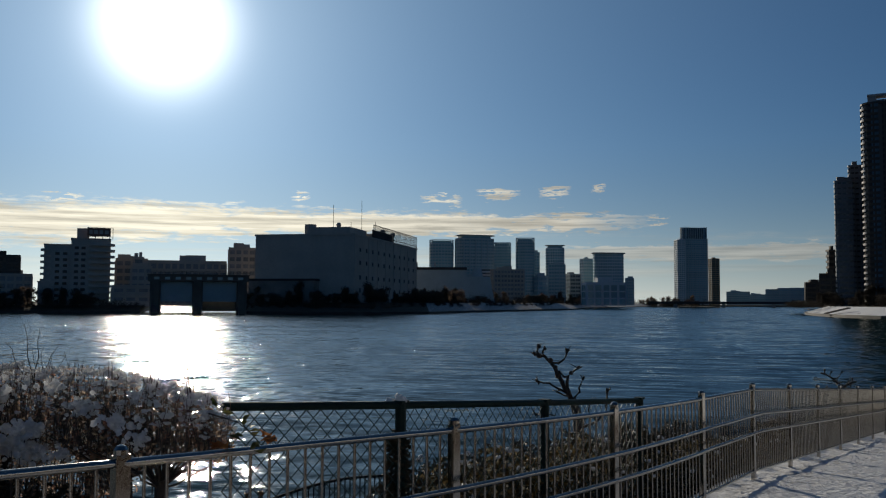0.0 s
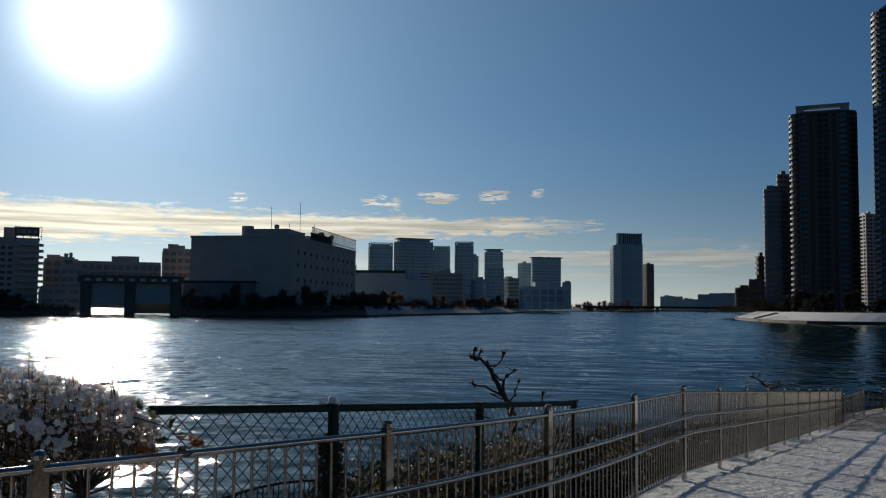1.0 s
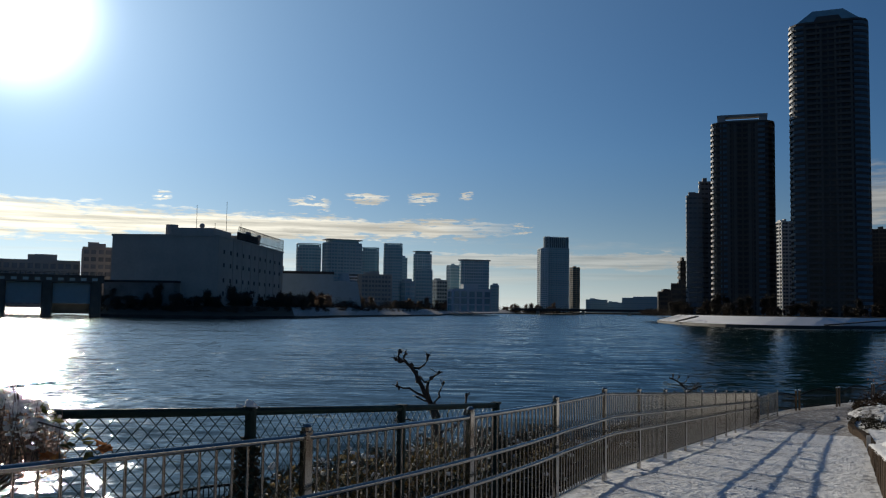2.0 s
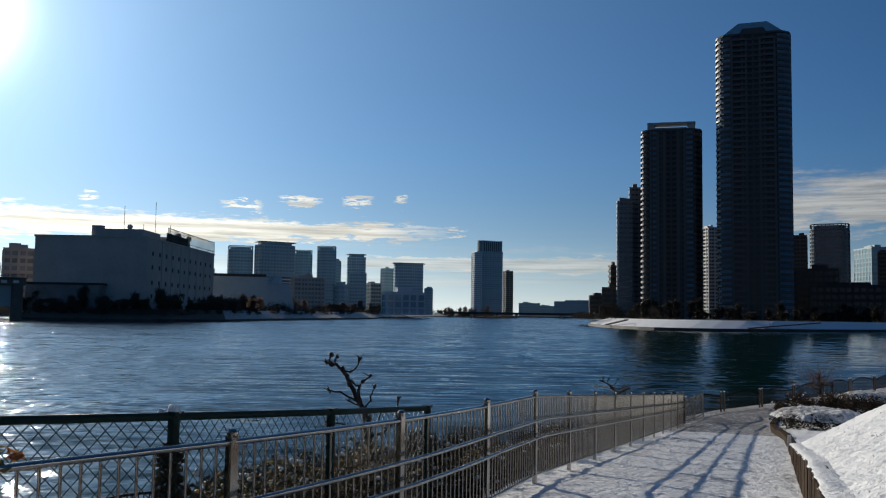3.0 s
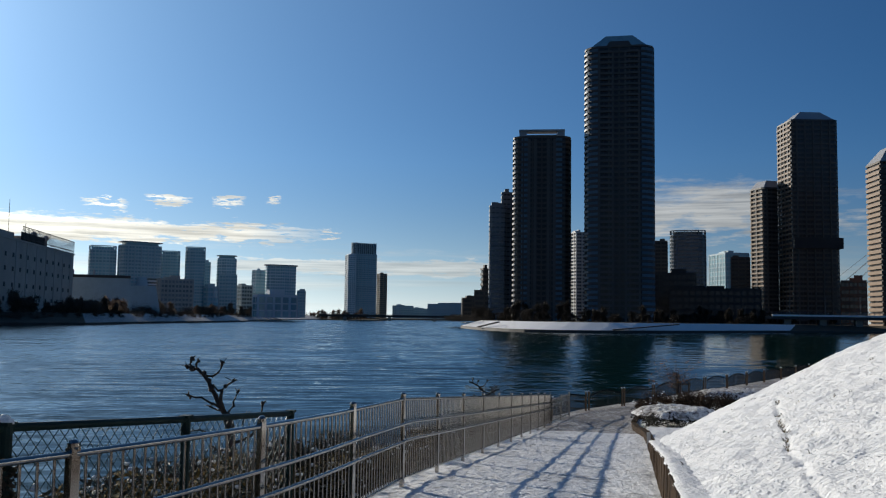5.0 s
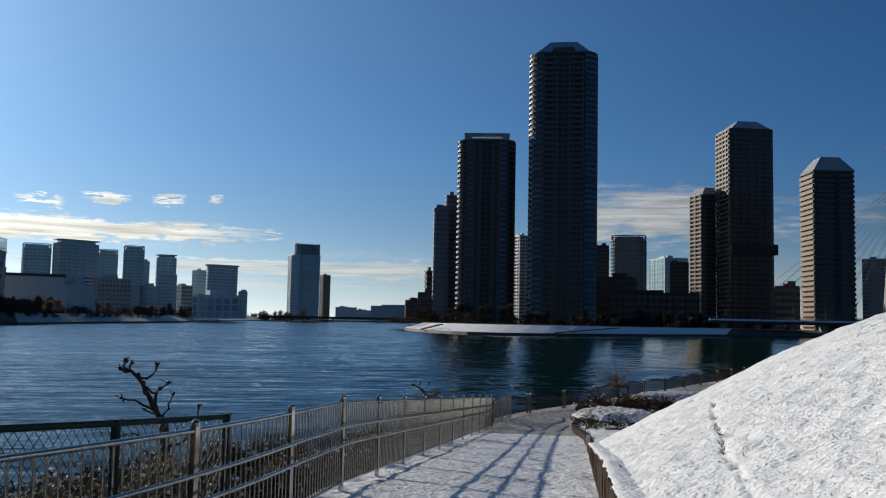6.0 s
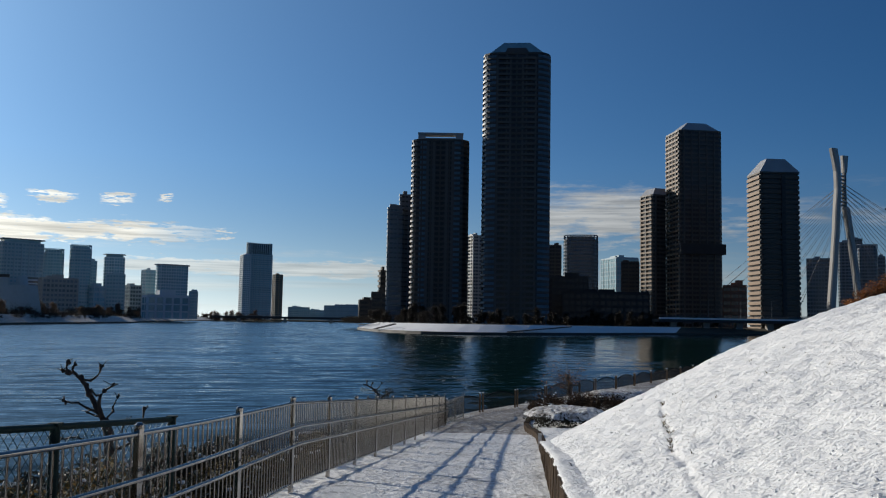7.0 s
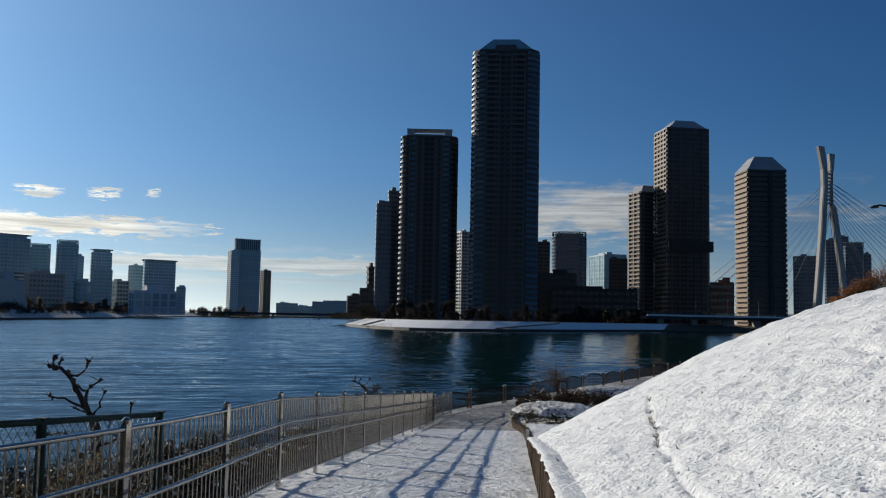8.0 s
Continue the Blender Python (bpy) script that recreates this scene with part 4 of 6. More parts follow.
# ---- kerb wall beside the ramp ----
def kerb_wall():
    root = thing("kerb_wall", "low brown stone retaining wall along the path, snow on top", "wall", kind="structure")
    rng = random.Random(4)
    y = -24.0
    while y < 20.4:
        l = rng.uniform(0.16, 0.30)
        y1 = min(y + l, 20.5)
        m = Mesh()
        h0, h1 = kerb_height(y), kerb_height(y1)
        x0 = 0.29 + rng.uniform(-0.007, 0.007)
        z0, z1 = path_z(y) - 0.1, path_z(y1) - 0.1
        g = 0.004
        m.v = [(x0, y + g, z0), (x0 + 0.2, y + g, z0), (x0 + 0.2, y1, z1), (x0, y1, z1)]
        m.v += [(x0 + 0.015, y + g, z0 + 0.1 + h0), (x0 + 0.2, y + g, z0 + 0.1 + h0), (x0 + 0.2, y1, z1 + 0.1 + h1), (x0 + 0.015, y1, z1 + 0.1 + h1)]
        m.f = [(3, 2, 1, 0), (4, 5, 6, 7), (0, 1, 5, 4), (1, 2, 6, 5), (2, 3, 7, 6), (3, 0, 4, 7)]
        part("stone", m, KERB, root)
        y = y1
    cap = Mesh()
    n = 560
    ys = steps(-24, 20.5, n)
    for i, y in enumerate(ys):
        z = path_z(y) + kerb_height(y)
        e = 0.022 * lump(1.3, y, 3) + 0.016 * lump(5.1, y, 13)
        cap.v += [(0.31 + e, y, z - 0.01), (0.33 + e, y, z + 0.015), (0.40, y, z + 0.02 + 0.02 * lump(3, y, 5)), (0.56, y, hill_z(0.56, y) - 0.012)]
    for i in range(n):
        cap.f += [(4 * i + j, 4 * i + j + 1, 4 * i + j + 5, 4 * i + j + 4) for j in range(3)]
    part("snow_cap", cap, SNOW, root, "snow lying on the wall", smooth=True)


kerb_wall()


# ---- foliage ----
def leaves(m, rng, centre, radii, n, size, shell=0.5):
    """n small bent leaves scattered in an ellipsoid, denser towards its skin."""
    for _ in range(n):
        d = Vector((rng.gauss(0, 1), rng.gauss(0, 1), rng.gauss(0, 1))).normalized()
        r = shell + (1 - shell) * rng.random() if rng.random() < 0.75 else rng.random()
        p = Vector((centre[0] + d.x * radii[0] * r, centre[1] + d.y * radii[1] * r, centre[2] + d.z * radii[2] * r))
        a = Vector((rng.gauss(0, 1), rng.gauss(0, 1), rng.gauss(0, 0.7))).normalized()
        b = a.cross(Vector((rng.gauss(0, 1), rng.gauss(0, 1), rng.gauss(0, 1)))).normalized()
        s = size * rng.uniform(0.6, 1.3)
        c = a.cross(b) * s * 0.18
        m.face(p - a * s * 0.6, p + b * s * 0.3 + c, p + a * s * 0.6, p - b * s * 0.3 + c)


def twigs(m, rng, root, tips, r, bend=0.12, sides=5, tip=0.3):
    for t in tips:
        a, b = Vector(root), Vector(t)
        l = (b - a).length
        pts = [a.lerp(b, k / 4) + Vector((rng.gauss(0, bend), rng.gauss(0, bend), rng.gauss(0, bend))) * l * (0.3 if 0 < k < 4 else 0) for k in range(5)]
        m.tube(pts, r, sides, taper=r * tip)


def snow_clumps(m, rng, spots, r0, r1):
    for p in spots:
        r = rng.uniform(r0, r1)
        for k in range(3):
            q = (p[0] + rng.uniform(-r, r) * 0.8, p[1] + rng.uniform(-r, r) * 0.8, p[2] + rng.uniform(-0.2, 0.2) * r)
            m.ball(q, r * rng.uniform(0.5, 1.0), 8, 0.8, 0.28, rng)


def clod(m, c, r, n=36):
    """A lumpy mass of snow: a ball pushed in and out by two scales of noise."""
    k = len(m.v)
    m.ball(c, r, n)
    for i in range(k, len(m.v)):
        p = Vector(m.v[i])
        d = p - Vector(c)
        q = 1 + 0.55 * noise.noise(p * (1.3 / r)) + 0.34 * noise.noise(p * (4.0 / r)) + 0.16 * noise.noise(p * (10.0 / r))
        m.v[i] = (c[0] + d.x * q * 1.15, c[1] + d.y * q * 0.7, c[2] + d.z * q * 0.85)


def snowy_bush():
    rng = random.Random(11)
    root = thing("bush", "dense red-brown winter bush loaded with clumps of snow", "bush", pose(-0.008, -0.04, 0.15))
    root.scale = (0.9, 0.9, 0.9)
    stems = Mesh()
    for x, y in ((-6.3, 3.3), (-5.6, 3.5), (-5.05, 3.4), (-4.62, 3.3), (-7.2, 3.5)):
        twigs(stems, rng, (x, y, -2.1), [(x + rng.uniform(-0.04, 0.04), y, 0.4)], 0.055, 0.05, 7, 0.7)
        for _ in range(50):
            twigs(stems, rng, (x, y, 0.35), [(x + rng.gauss(0, 0.26), y + rng.gauss(0, 0.22), 0.55 + rng.random() * 0.42)], 0.008, 0.1, 4)
    part("stem", stems, BARK, root, "dark bare stems")
    crown, snow, under = Mesh(), Mesh(), Mesh()
    lumps = [(-8.2, 0.55, 0.6, 0.5), (-7.5, 0.6, 0.6, 0.5), (-6.9, 0.62, 0.55, 0.45), (-6.3, 0.70, 0.45, 0.36), (-5.8, 0.72, 0.42, 0.34), (-5.35, 0.75, 0.40, 0.33),
             (-4.95, 0.76, 0.36, 0.29), (-4.6, 0.75, 0.32, 0.25), (-4.32, 0.74, 0.26, 0.22), (-4.15, 0.70, 0.15, 0.16), (-6.4, 0.30, 0.5, 0.4), (-5.6, 0.35, 0.4, 0.3), (-5.1, 0.42, 0.22, 0.25)]
    for x, z, r, h in lumps:
        y = 3.3
        leaves(crown, rng, (x, y, z), (r * 1.05, r * 0.8, h), int(2300 * r), 0.032)
        for k in range(int(760 * r)):
            a, e = rng.uniform(0, 6.28), rng.uniform(0.1, 1.5)
            g = rng.uniform(0.9, 1.06)
            p = (x + math.cos(a) * math.cos(e) * r * g, y + math.sin(a) * math.cos(e) * r * 0.8 * g, z + math.sin(e) * h * 0.96 * g)
            snow_clumps(snow, rng, [p], *((0.018, 0.032) if k % 20 == 0 else (0.010, 0.020) if k % 4 == 0 else (0.004, 0.012)))
    for x, z, r in ((-5.62, 0.62, 0.12), (-5.80, 0.54, 0.11), (-5.47, 0.68, 0.09), (-5.85, 0.88, 0.08), (-5.98, 0.98, 0.07), (-6.05, 0.46, 0.13), (-6.25, 0.75, 0.11), (-5.40, 0.55, 0.08), (-5.15, 0.56, 0.06), (-4.95, 0.86, 0.07), (-4.62, 0.80, 0.08), (-4.40, 0.72, 0.06), (-5.25, 0.98, 0.06), (-6.3, 1.02, 0.08)):
        clod(snow, (x, 2.97, z), r * 0.6, 30)
        for _ in range(30):
            clod(snow, (x + rng.gauss(0, 0.8) * r, 2.95 + rng.gauss(0, 0.05), z + rng.gauss(0, 0.45) * r), r * rng.uniform(0.10, 0.32), 12)
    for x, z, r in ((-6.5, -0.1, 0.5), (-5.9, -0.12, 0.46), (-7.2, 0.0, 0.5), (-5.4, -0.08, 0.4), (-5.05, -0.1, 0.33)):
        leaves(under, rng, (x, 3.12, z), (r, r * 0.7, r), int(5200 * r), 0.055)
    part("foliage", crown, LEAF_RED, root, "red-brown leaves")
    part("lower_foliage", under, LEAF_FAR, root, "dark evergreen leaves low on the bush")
    tagged(part("snow", snow, SNOW_AIRY, root, "clumps of snow on the twigs", smooth=True), "clumps of snow on the twigs", kind="stuff")
    spray = Mesh()
    twigs(spray, rng, (-4.2, 3.25, 0.86), [(-3.56, 3.22, 0.76)], 0.006, 0.06, 4)
    twigs(spray, rng, (-6.0, 3.3, 0.9), [(-6.15, 3.3, 1.35), (-5.95, 3.3, 1.32), (-6.4, 3.3, 1.22), (-5.8, 3.35, 1.2)], 0.006, 0.08, 4)
    for x in (-5.9, -5.5, -5.1, -4.7, -4.35):
        twigs(spray, rng, (x, 3.3, 0.85), [(x + rng.gauss(0, 0.12), 3.3, 1.08 + rng.uniform(0, 0.12)) for _ in range(4)], 0.005, 0.08, 4)
    tagged(part("twig", spray, BARK, root), kind="stuff")
    brush = Mesh()
    for x, z, r, h in lumps:
        for _ in range(int(170 * r)):
            px, py = x + rng.gauss(0, 0.45) * r, 3.25 + rng.gauss(0, 0.3) * r
            twigs(brush, rng, (px, py, z - h * 0.5), [(px + rng.gauss(0, 0.05), py, z + h * rng.uniform(0.4, 1.12))], 0.0045, 0.08, 3)
    tagged(part("brush", brush, TWIG, root, "fine brown twigs"), "fine brown twigs", kind="stuff")
    few, green = Mesh(), Mesh()
    for c in ((-3.60, 3.22, 0.75), (-3.64, 3.22, 0.78), (-4.02, 3.22, 0.68), (-3.95, 3.22, 0.66)):
        leaves(few, rng, c, (0.03, 0.03, 0.03), 4, 0.07)
    for c in ((-3.76, 3.22, 0.79), (-3.86, 3.22, 0.75), (-3.82, 3.22, 0.86), (-3.94, 3.22, 0.88), (-4.05, 3.22, 0.93), (-3.72, 3.22, 0.70)):
        leaves(green, rng, c, (0.04, 0.03, 0.03), 3, 0.065)
    tagged(part("withered_leaf", few, LEAF_RUST, root, "withered orange leaves"), "withered orange leaves", kind="stuff")
    tagged(part("olive_leaf", green, LEAF_OLIVE, root, "dull olive leaves"), "dull olive leaves", kind="stuff")


snowy_bush()


def hedge(name, label, ys, xs, low, high, n, size, mat, snow_n, seed, group="planting behind the fence"):
    """A loose planting: stems, leaves and bits of snow, each clump a thing."""
    rng = random.Random(seed)
    for y in ys:
        x = rng.uniform(*xs)
        root = thing(name, label, "shrub", pose(x, y, 0), group)
        z0, z1 = path_z(y) + low, path_z(y) + high * rng.uniform(0.8, 1.05)
        st, cr, sn = Mesh(), Mesh(), Mesh()
        for _ in range(14):
            twigs(st, rng, (rng.gauss(0, 0.1), rng.gauss(0, 0.1), -2.1), [(rng.gauss(0, 0.22), rng.gauss(0, 0.3), z1 + rng.uniform(-0.4, 0.1))], 0.006, 0.04, 4)
        part("stem", st, BARK, root)
        leaves(cr, rng, (0, 0, (z0 + z1) / 2), (0.36, 0.5, (z1 - z0) / 2), n, size, 0.2)
        part("foliage", cr, mat, root)
        for _ in range(snow_n):
            snow_clumps(sn, rng, [(rng.gauss(0, 0.2), rng.gauss(0, 0.3), z1 - abs(rng.gauss(0, 0.28)))], 0.012, 0.035)
        tagged(part("snow", sn, SNOW, root, smooth=True), kind="stuff")


hedge("shrub", "withered yellow-brown shrub with specks of snow behind the fence", steps(5.1, 7.5, 6), (-3.65, -3.45), -0.6, 0.80, 5200, 0.045, LEAF_BROWN, 10, 21)
hedge("shrub", "withered yellow-brown shrub with specks of snow behind the fence", steps(7.9, 13.5, 13), (-3.85, -3.6), -0.6, 0.36, 4600, 0.045, LEAF_BROWN, 8, 26)
hedge("shrub", "dark evergreen shrub on the planted bank", steps(5.2, 12.6, 13), (-4.4, -4.1), -0.7, 0.62, 4200, 0.06, LEAF_FAR, 3, 23)
hedge("shrub", "low brown shrub with snow behind the fence", steps(14.4, 27.4, 13), (-4.0, -3.4), -0.4, 0.5, 1500, 0.06, LEAF_BROWN, 9, 22)


# ---- lower promenade, planted bank and quay edge ----
QUAY = [(-18.0, -20.0), (-10.1, 7.0), (-6.75, 20.0), (-3.5, 31.4), (-2.1, 35.9), (0.5, 41.2), (3.2, 47.6), (9.0, 60.2), (12.4, 67.5), (30, 100), (70, 150), (110, 230)]


def quay_edge():
    root = thing("near_bank", "lower riverside promenade with quay wall", "river bank", kind="structure")
    floor, wall = Mesh(), Mesh()
    for (ax, ay), (bx, by) in zip(QUAY, QUAY[1:]):
        floor.face((ax, ay, -2.1), (200, ay, -2.1), (200, by, -2.1), (bx, by, -2.1))
        wall.face((ax, ay, -2.1), (bx, by, -2.1), (bx, by, -7), (ax, ay, -7))
    part("paving", floor, SNOW_THIN, root, "wet brown paving with patches of snow")
    part("quay_wall", wall, CONCRETE, root)
    behind = Mesh()
    behind.box(-17.5, -220, -7, 300, -20, -1.0)
    part("land", behind, LAND, root)
    side = Mesh()
    ys = steps(-20, 30, 50)
    for a, b in zip(ys, ys[1:]):
        za, zb = path_z(a), path_z(b)
        ma, mb = max(-2.12, za - 0.45), max(-2.12, zb - 0.45)
        side.face((fence_x(a) - 0.2, a, za - 0.02), (fence_x(b) - 0.2, b, zb - 0.02), (fence_x(b) - 1.2, b, mb), (fence_x(a) - 1.2, a, ma))
        side.face((fence_x(a) - 1.2, a, ma), (fence_x(b) - 1.2, b, mb), (fence_x(b) - 2.6, b, -2.15), (fence_x(a) - 2.6, a, -2.15))
    part("planted_bank", side, SOIL, root, "dark planted bank beside the ramp")
    return root


quay_edge()
ground = Mesh()
ground.box(0.4, -200, -6.9, 400, 26, -2.2)
solid("ground", ground, LAND, "ground under the hill", "ground", kind="structure")


RAIL_POSTS = [(-2.95, 32.6), (-1.79, 35.7), (-0.42, 38.1), (0.89, 40.9), (2.2, 44.0), (3.6, 47.25), (4.93, 49.75), (6.34, 53.0), (7.7, 56.0), (9.18, 59.35), (10.54, 62.15), (11.93, 65.2)]


def river_railing():
    """Arched panels of bars between pairs of bronze posts, along the quay."""
    root = thing("river_railing", "dark arched railing with paired bronze posts along the quay", "railing")
    marks = [Vector((-2.35 - 1.03 * k, 31.4 - 3.0 * k, 0)) for k in (1.049 * j for j in range(12, 0, -1))]
    marks += [Vector((x, y, 0)) for x, y in RAIL_POSTS]
    marks += [Vector((11.93 + 1.45 * k, 65.2 + 2.9 * k, 0)) for k in range(1, 12)]
    post = Mesh()
    post.box(-0.027, -0.027, 0, 0.027, 0.027, 0.70)
    post.prism([(-0.034, -0.034), (0.034, -0.034), (0.034, 0.034), (-0.034, 0.034)], 0.70, 0.73)
    post.ball((0, 0, 0.74), 0.026, 8)
    pd = post.data("post", BRONZE)
    cap = Mesh()
    cap.ball((0, 0, 0.755), 0.042, 8, 0.7, 0.15, random.Random(6))
    cap = cap.data("snow_cap", SNOW, True)
    for a, b in zip(marks, marks[1:]):
        d = (b - a).normalized()
        turn = math.degrees(math.atan2(d.y, d.x))
        for off in (-0.11, 0.11):
            p = a + d * off
            stand = part("post", pd, BRONZE, root, at=pose(p.x, p.y, -2.1, 0, 0, turn))
            part("snow_cap", cap, SNOW, stand, "cap of snow")
        l = (b - a).length - 0.34
        m = Mesh()
        arch = [(0.17 + l * k / 14, 0, 0.56 + 0.18 * math.sin(math.pi * k / 14)) for k in range(15)]
        m.tube(arch, 0.024, 6)
        m.tube([(0.17, 0, 0.12), (0.17 + l, 0, 0.12)], 0.016, 6)
        n = int(l / 0.095)
        for k in range(1, n):
            f = k / n
            m.tube([(0.17 + l * f, 0, 0.12), (0.17 + l * f, 0, 0.56 + 0.18 * math.sin(math.pi * f))], 0.012, 4, caps=False)
        tagged(part("barred_panel", m, RAILBLUE, root, at=pose(a.x, a.y, -2.1, 0, 0, turn)), kind="stuff")
    return root


river_railing()


def fence_return():
    """Short run of the steel fence where the ramp meets the promenade."""
    root = thing("steel_fence", "short low stainless steel fence turning at the foot of the ramp", "fence", pose(0, 0, -2.1))
    root.scale = (1, 1, 0.8)
    a, b = Vector((-2.78, 30.8, 0)), Vector((-2.35, 33.4, 0))
    for name, up, r in (("top_rail", 1.06, 0.026), ("handrail", 0.8, 0.02), ("bottom_rail", 0.1, 0.016)):
        m = Mesh()
        m.tube([a + Vector((0, 0, up)), b + Vector((0, 0, up))], r, 8)
        part(name, m, STEEL, root)
    for k in range(23):
        p = a.lerp(b, k / 22)
        part("post" if k % 11 == 0 else "bar", post_data if k % 11 == 0 else bar_data, STEEL, root, at=pose(*p))


fence_return()


# ---- chain-link fence ----
def chain_link():
    root = thing("chain_link_fence", "dark green chain-link fence with a pipe top rail", "fence")
    line = [Vector(p) for p in ((-3.80, 3.05, 0.933), (-3.39, 4.16, 0.865), (-3.26, 5.92, 0.725), (-3.12, 7.62, 0.60))]
    m = Mesh()
    m.tube(line, 0.025, 10)
    part("top_rail", m, GREEN, root, smooth=True)
    for p in line[1:]:
        m = Mesh()
        m.tube([(p.x, p.y, -2.1), (p.x, p.y, p.z + 0.012)], 0.036, 10)
        m.prism([(p.x - 0.04, p.y - 0.04), (p.x + 0.04, p.y - 0.04), (p.x + 0.04, p.y + 0.04), (p.x - 0.04, p.y + 0.04)], p.z + 0.012, p.z + 0.03)
        part("post", m, GREEN, root)
    tall, pitch, rise = 1.15, 0.094, 0.098
    for a, b in zip(line, line[1:]):
        mesh = Mesh()
        u = b - a
        length = math.hypot(u.x, u.y)
        side = Vector((-u.y, u.x, 0)).normalized() * 0.003
        for sgn in (1, -1):
            f = sgn * pitch / rise
            for k in range(-int(tall / rise) - 1, int(length / pitch) + int(tall / rise) + 2):
                s0 = k * pitch
                ends = sorted((-s0 / f, (length - s0) / f))
                lo, hi = max(0.0, ends[0]), min(tall, ends[1])
                if hi - lo < 0.02:
                    continue
                pts = [a + u * ((s0 + f * h) / length) + Vector((0, 0, h - tall)) + side * sgn for h in (lo, hi)]
                mesh.tube(pts, 0.0034, 4, caps=False)
        part("wire_mesh", mesh, WIRE, root, "green diamond wire mesh")
    p = line[1]
    rng = random.Random(3)
    cap = Mesh()
    clod(cap, (p.x, p.y, p.z + 0.036), 0.034, 20)
    clod(cap, (p.x - 0.045, p.y - 0.05, p.z + 0.026), 0.022, 16)
    part("snow_cap", cap, SNOW, root, "cap of snow on the post", smooth=True)
    ivy = Mesh()
    for h in steps(-0.6, 0.1, 14):
        leaves(ivy, rng, (p.x - 0.02, p.y, p.z - 0.3 + h), (0.09 - 0.03 * h, 0.075, 0.06), 60, 0.045)
    part("ivy", ivy, LEAF_FAR, root, "withered climbing leaves on the post")


chain_link()


# ---- pruned trees ----
def pruned_tree(x, y, k, group):
    """A pollard: trunk, crooked limbs that end in knuckles."""
    rng = random.Random(int(x * 10) + 77)
    root = thing("pruned_tree", "bare dark pruned tree with knuckled branch ends", "tree", pose(x, y, 0), group)
    t = Mesh()
    t.tube([(0, 0, -2.1), (0.02, 0, -1.0), (0, 0.02, -0.2), (-0.02, 0, 0.12), (-0.09, 0, 0.27)], 0.075 * k, 9, taper=0.055 * k)
    trunk = part("trunk", t, BARK, root, smooth=True)

    def limb(pts, r0, r1, knuckle=0.026):
        m = Mesh()
        line = []
        for a, b in zip(pts, pts[1:]):
            line += [Vector(a), Vector(a).lerp(Vector(b), 0.5) + Vector((rng.gauss(0, 0.009), rng.gauss(0, 0.009), rng.gauss(0, 0.009)))]
        m.tube(line + [Vector(pts[-1])], r0 * 0.82, 7, taper=r1 * 0.85)
        for p in line[2:]:
            if rng.random() < 0.35:
                m.ball(p, r0 * rng.uniform(0.8, 1.15), 6, 1.0, 0.25, rng)
        e = pts[-1]
        for _ in range(4):
            m.ball((e[0] + rng.gauss(0, 0.012), e[1] + rng.gauss(0, 0.012), e[2] + rng.gauss(0, 0.012)), knuckle * rng.uniform(0.55, 1.05), 6, 1.0, 0.2, rng)
        for _ in range(3):
            m.tube([e, (e[0] + rng.gauss(0, 0.045), e[1] + rng.gauss(0, 0.03), e[2] + rng.uniform(0.0, 0.07))], 0.006, 4, taper=0.004)
        part("branch", m, BARK, root, smooth=True)

    limb([(-0.09, 0, 0.26), (-0.20, 0.02, 0.40), (-0.27, 0.03, 0.53), (-0.31, 0.0, 0.62), (-0.38, 0.02, 0.70), (-0.46, 0.05, 0.76), (-0.56, 0.03, 0.81), (-0.66, 0.06, 0.84)], 0.042, 0.02)
    limb([(-0.56, 0.03, 0.81), (-0.61, 0.04, 0.87), (-0.60, 0.05, 0.93)], 0.018, 0.012)
    limb([(-0.50, 0.03, 0.79), (-0.50, -0.02, 0.85), (-0.47, -0.03, 0.90)], 0.015, 0.01, 0.02)
    limb([(-0.41, 0.02, 0.72), (-0.30, 0.05, 0.72), (-0.22, 0.06, 0.78), (-0.17, 0.05, 0.89)], 0.02, 0.013)
    limb([(-0.10, 0, 0.28), (-0.13, -0.05, 0.42), (-0.12, -0.04, 0.56), (-0.06, -0.03, 0.62), (0.01, 0, 0.67)], 0.034, 0.012, 0.02)
    limb([(-0.12, -0.04, 0.56), (-0.20, -0.04, 0.57), (-0.26, 0, 0.60)], 0.018, 0.012, 0.016)
    limb([(-0.07, 0.03, 0.24), (0.0, 0.05, 0.36), (0.02, 0.05, 0.46), (0.05, 0.05, 0.53)], 0.02, 0.012, 0.02)
    limb([(-0.16, 0, 0.34), (-0.28, -0.04, 0.40), (-0.40, -0.03, 0.46), (-0.56, -0.05, 0.48)], 0.02, 0.012)
    limb([(-0.12, 0, 0.30), (-0.24, 0.05, 0.31), (-0.32, 0.05, 0.35)], 0.016, 0.011, 0.018)
    limb([(0.0, 0, 0.02), (-0.25, -0.03, -0.02), (-0.42, 0, 0.05), (-0.60, 0, 0.02)], 0.018, 0.011, 0.018)
    limb([(0.02, 0, -0.1), (0.25, 0.03, 0.0), (0.38, 0.02, 0.15), (0.40, 0.02, 0.40)], 0.024, 0.013)
    limb([(0.25, 0.03, 0.0), (0.12, 0.05, 0.12), (0.16, 0.05, 0.24)], 0.014, 0.01, 0.016)
    return root


pruned_tree(-4.93, 10.2, 1.0, "pruned riverside trees")
far_tree = pruned_tree(-3.75, 23.9, 1.0, "pruned riverside trees")
far_tree.matrix_basis = pose(-3.75, 23.9, -1.08, 0, 0, 35)
low_tree = pruned_tree(-4.35, 24.3, 0.9, "pruned riverside trees")
low_tree.matrix_basis = pose(-4.35, 24.3, -1.32, 0, 0, 190)


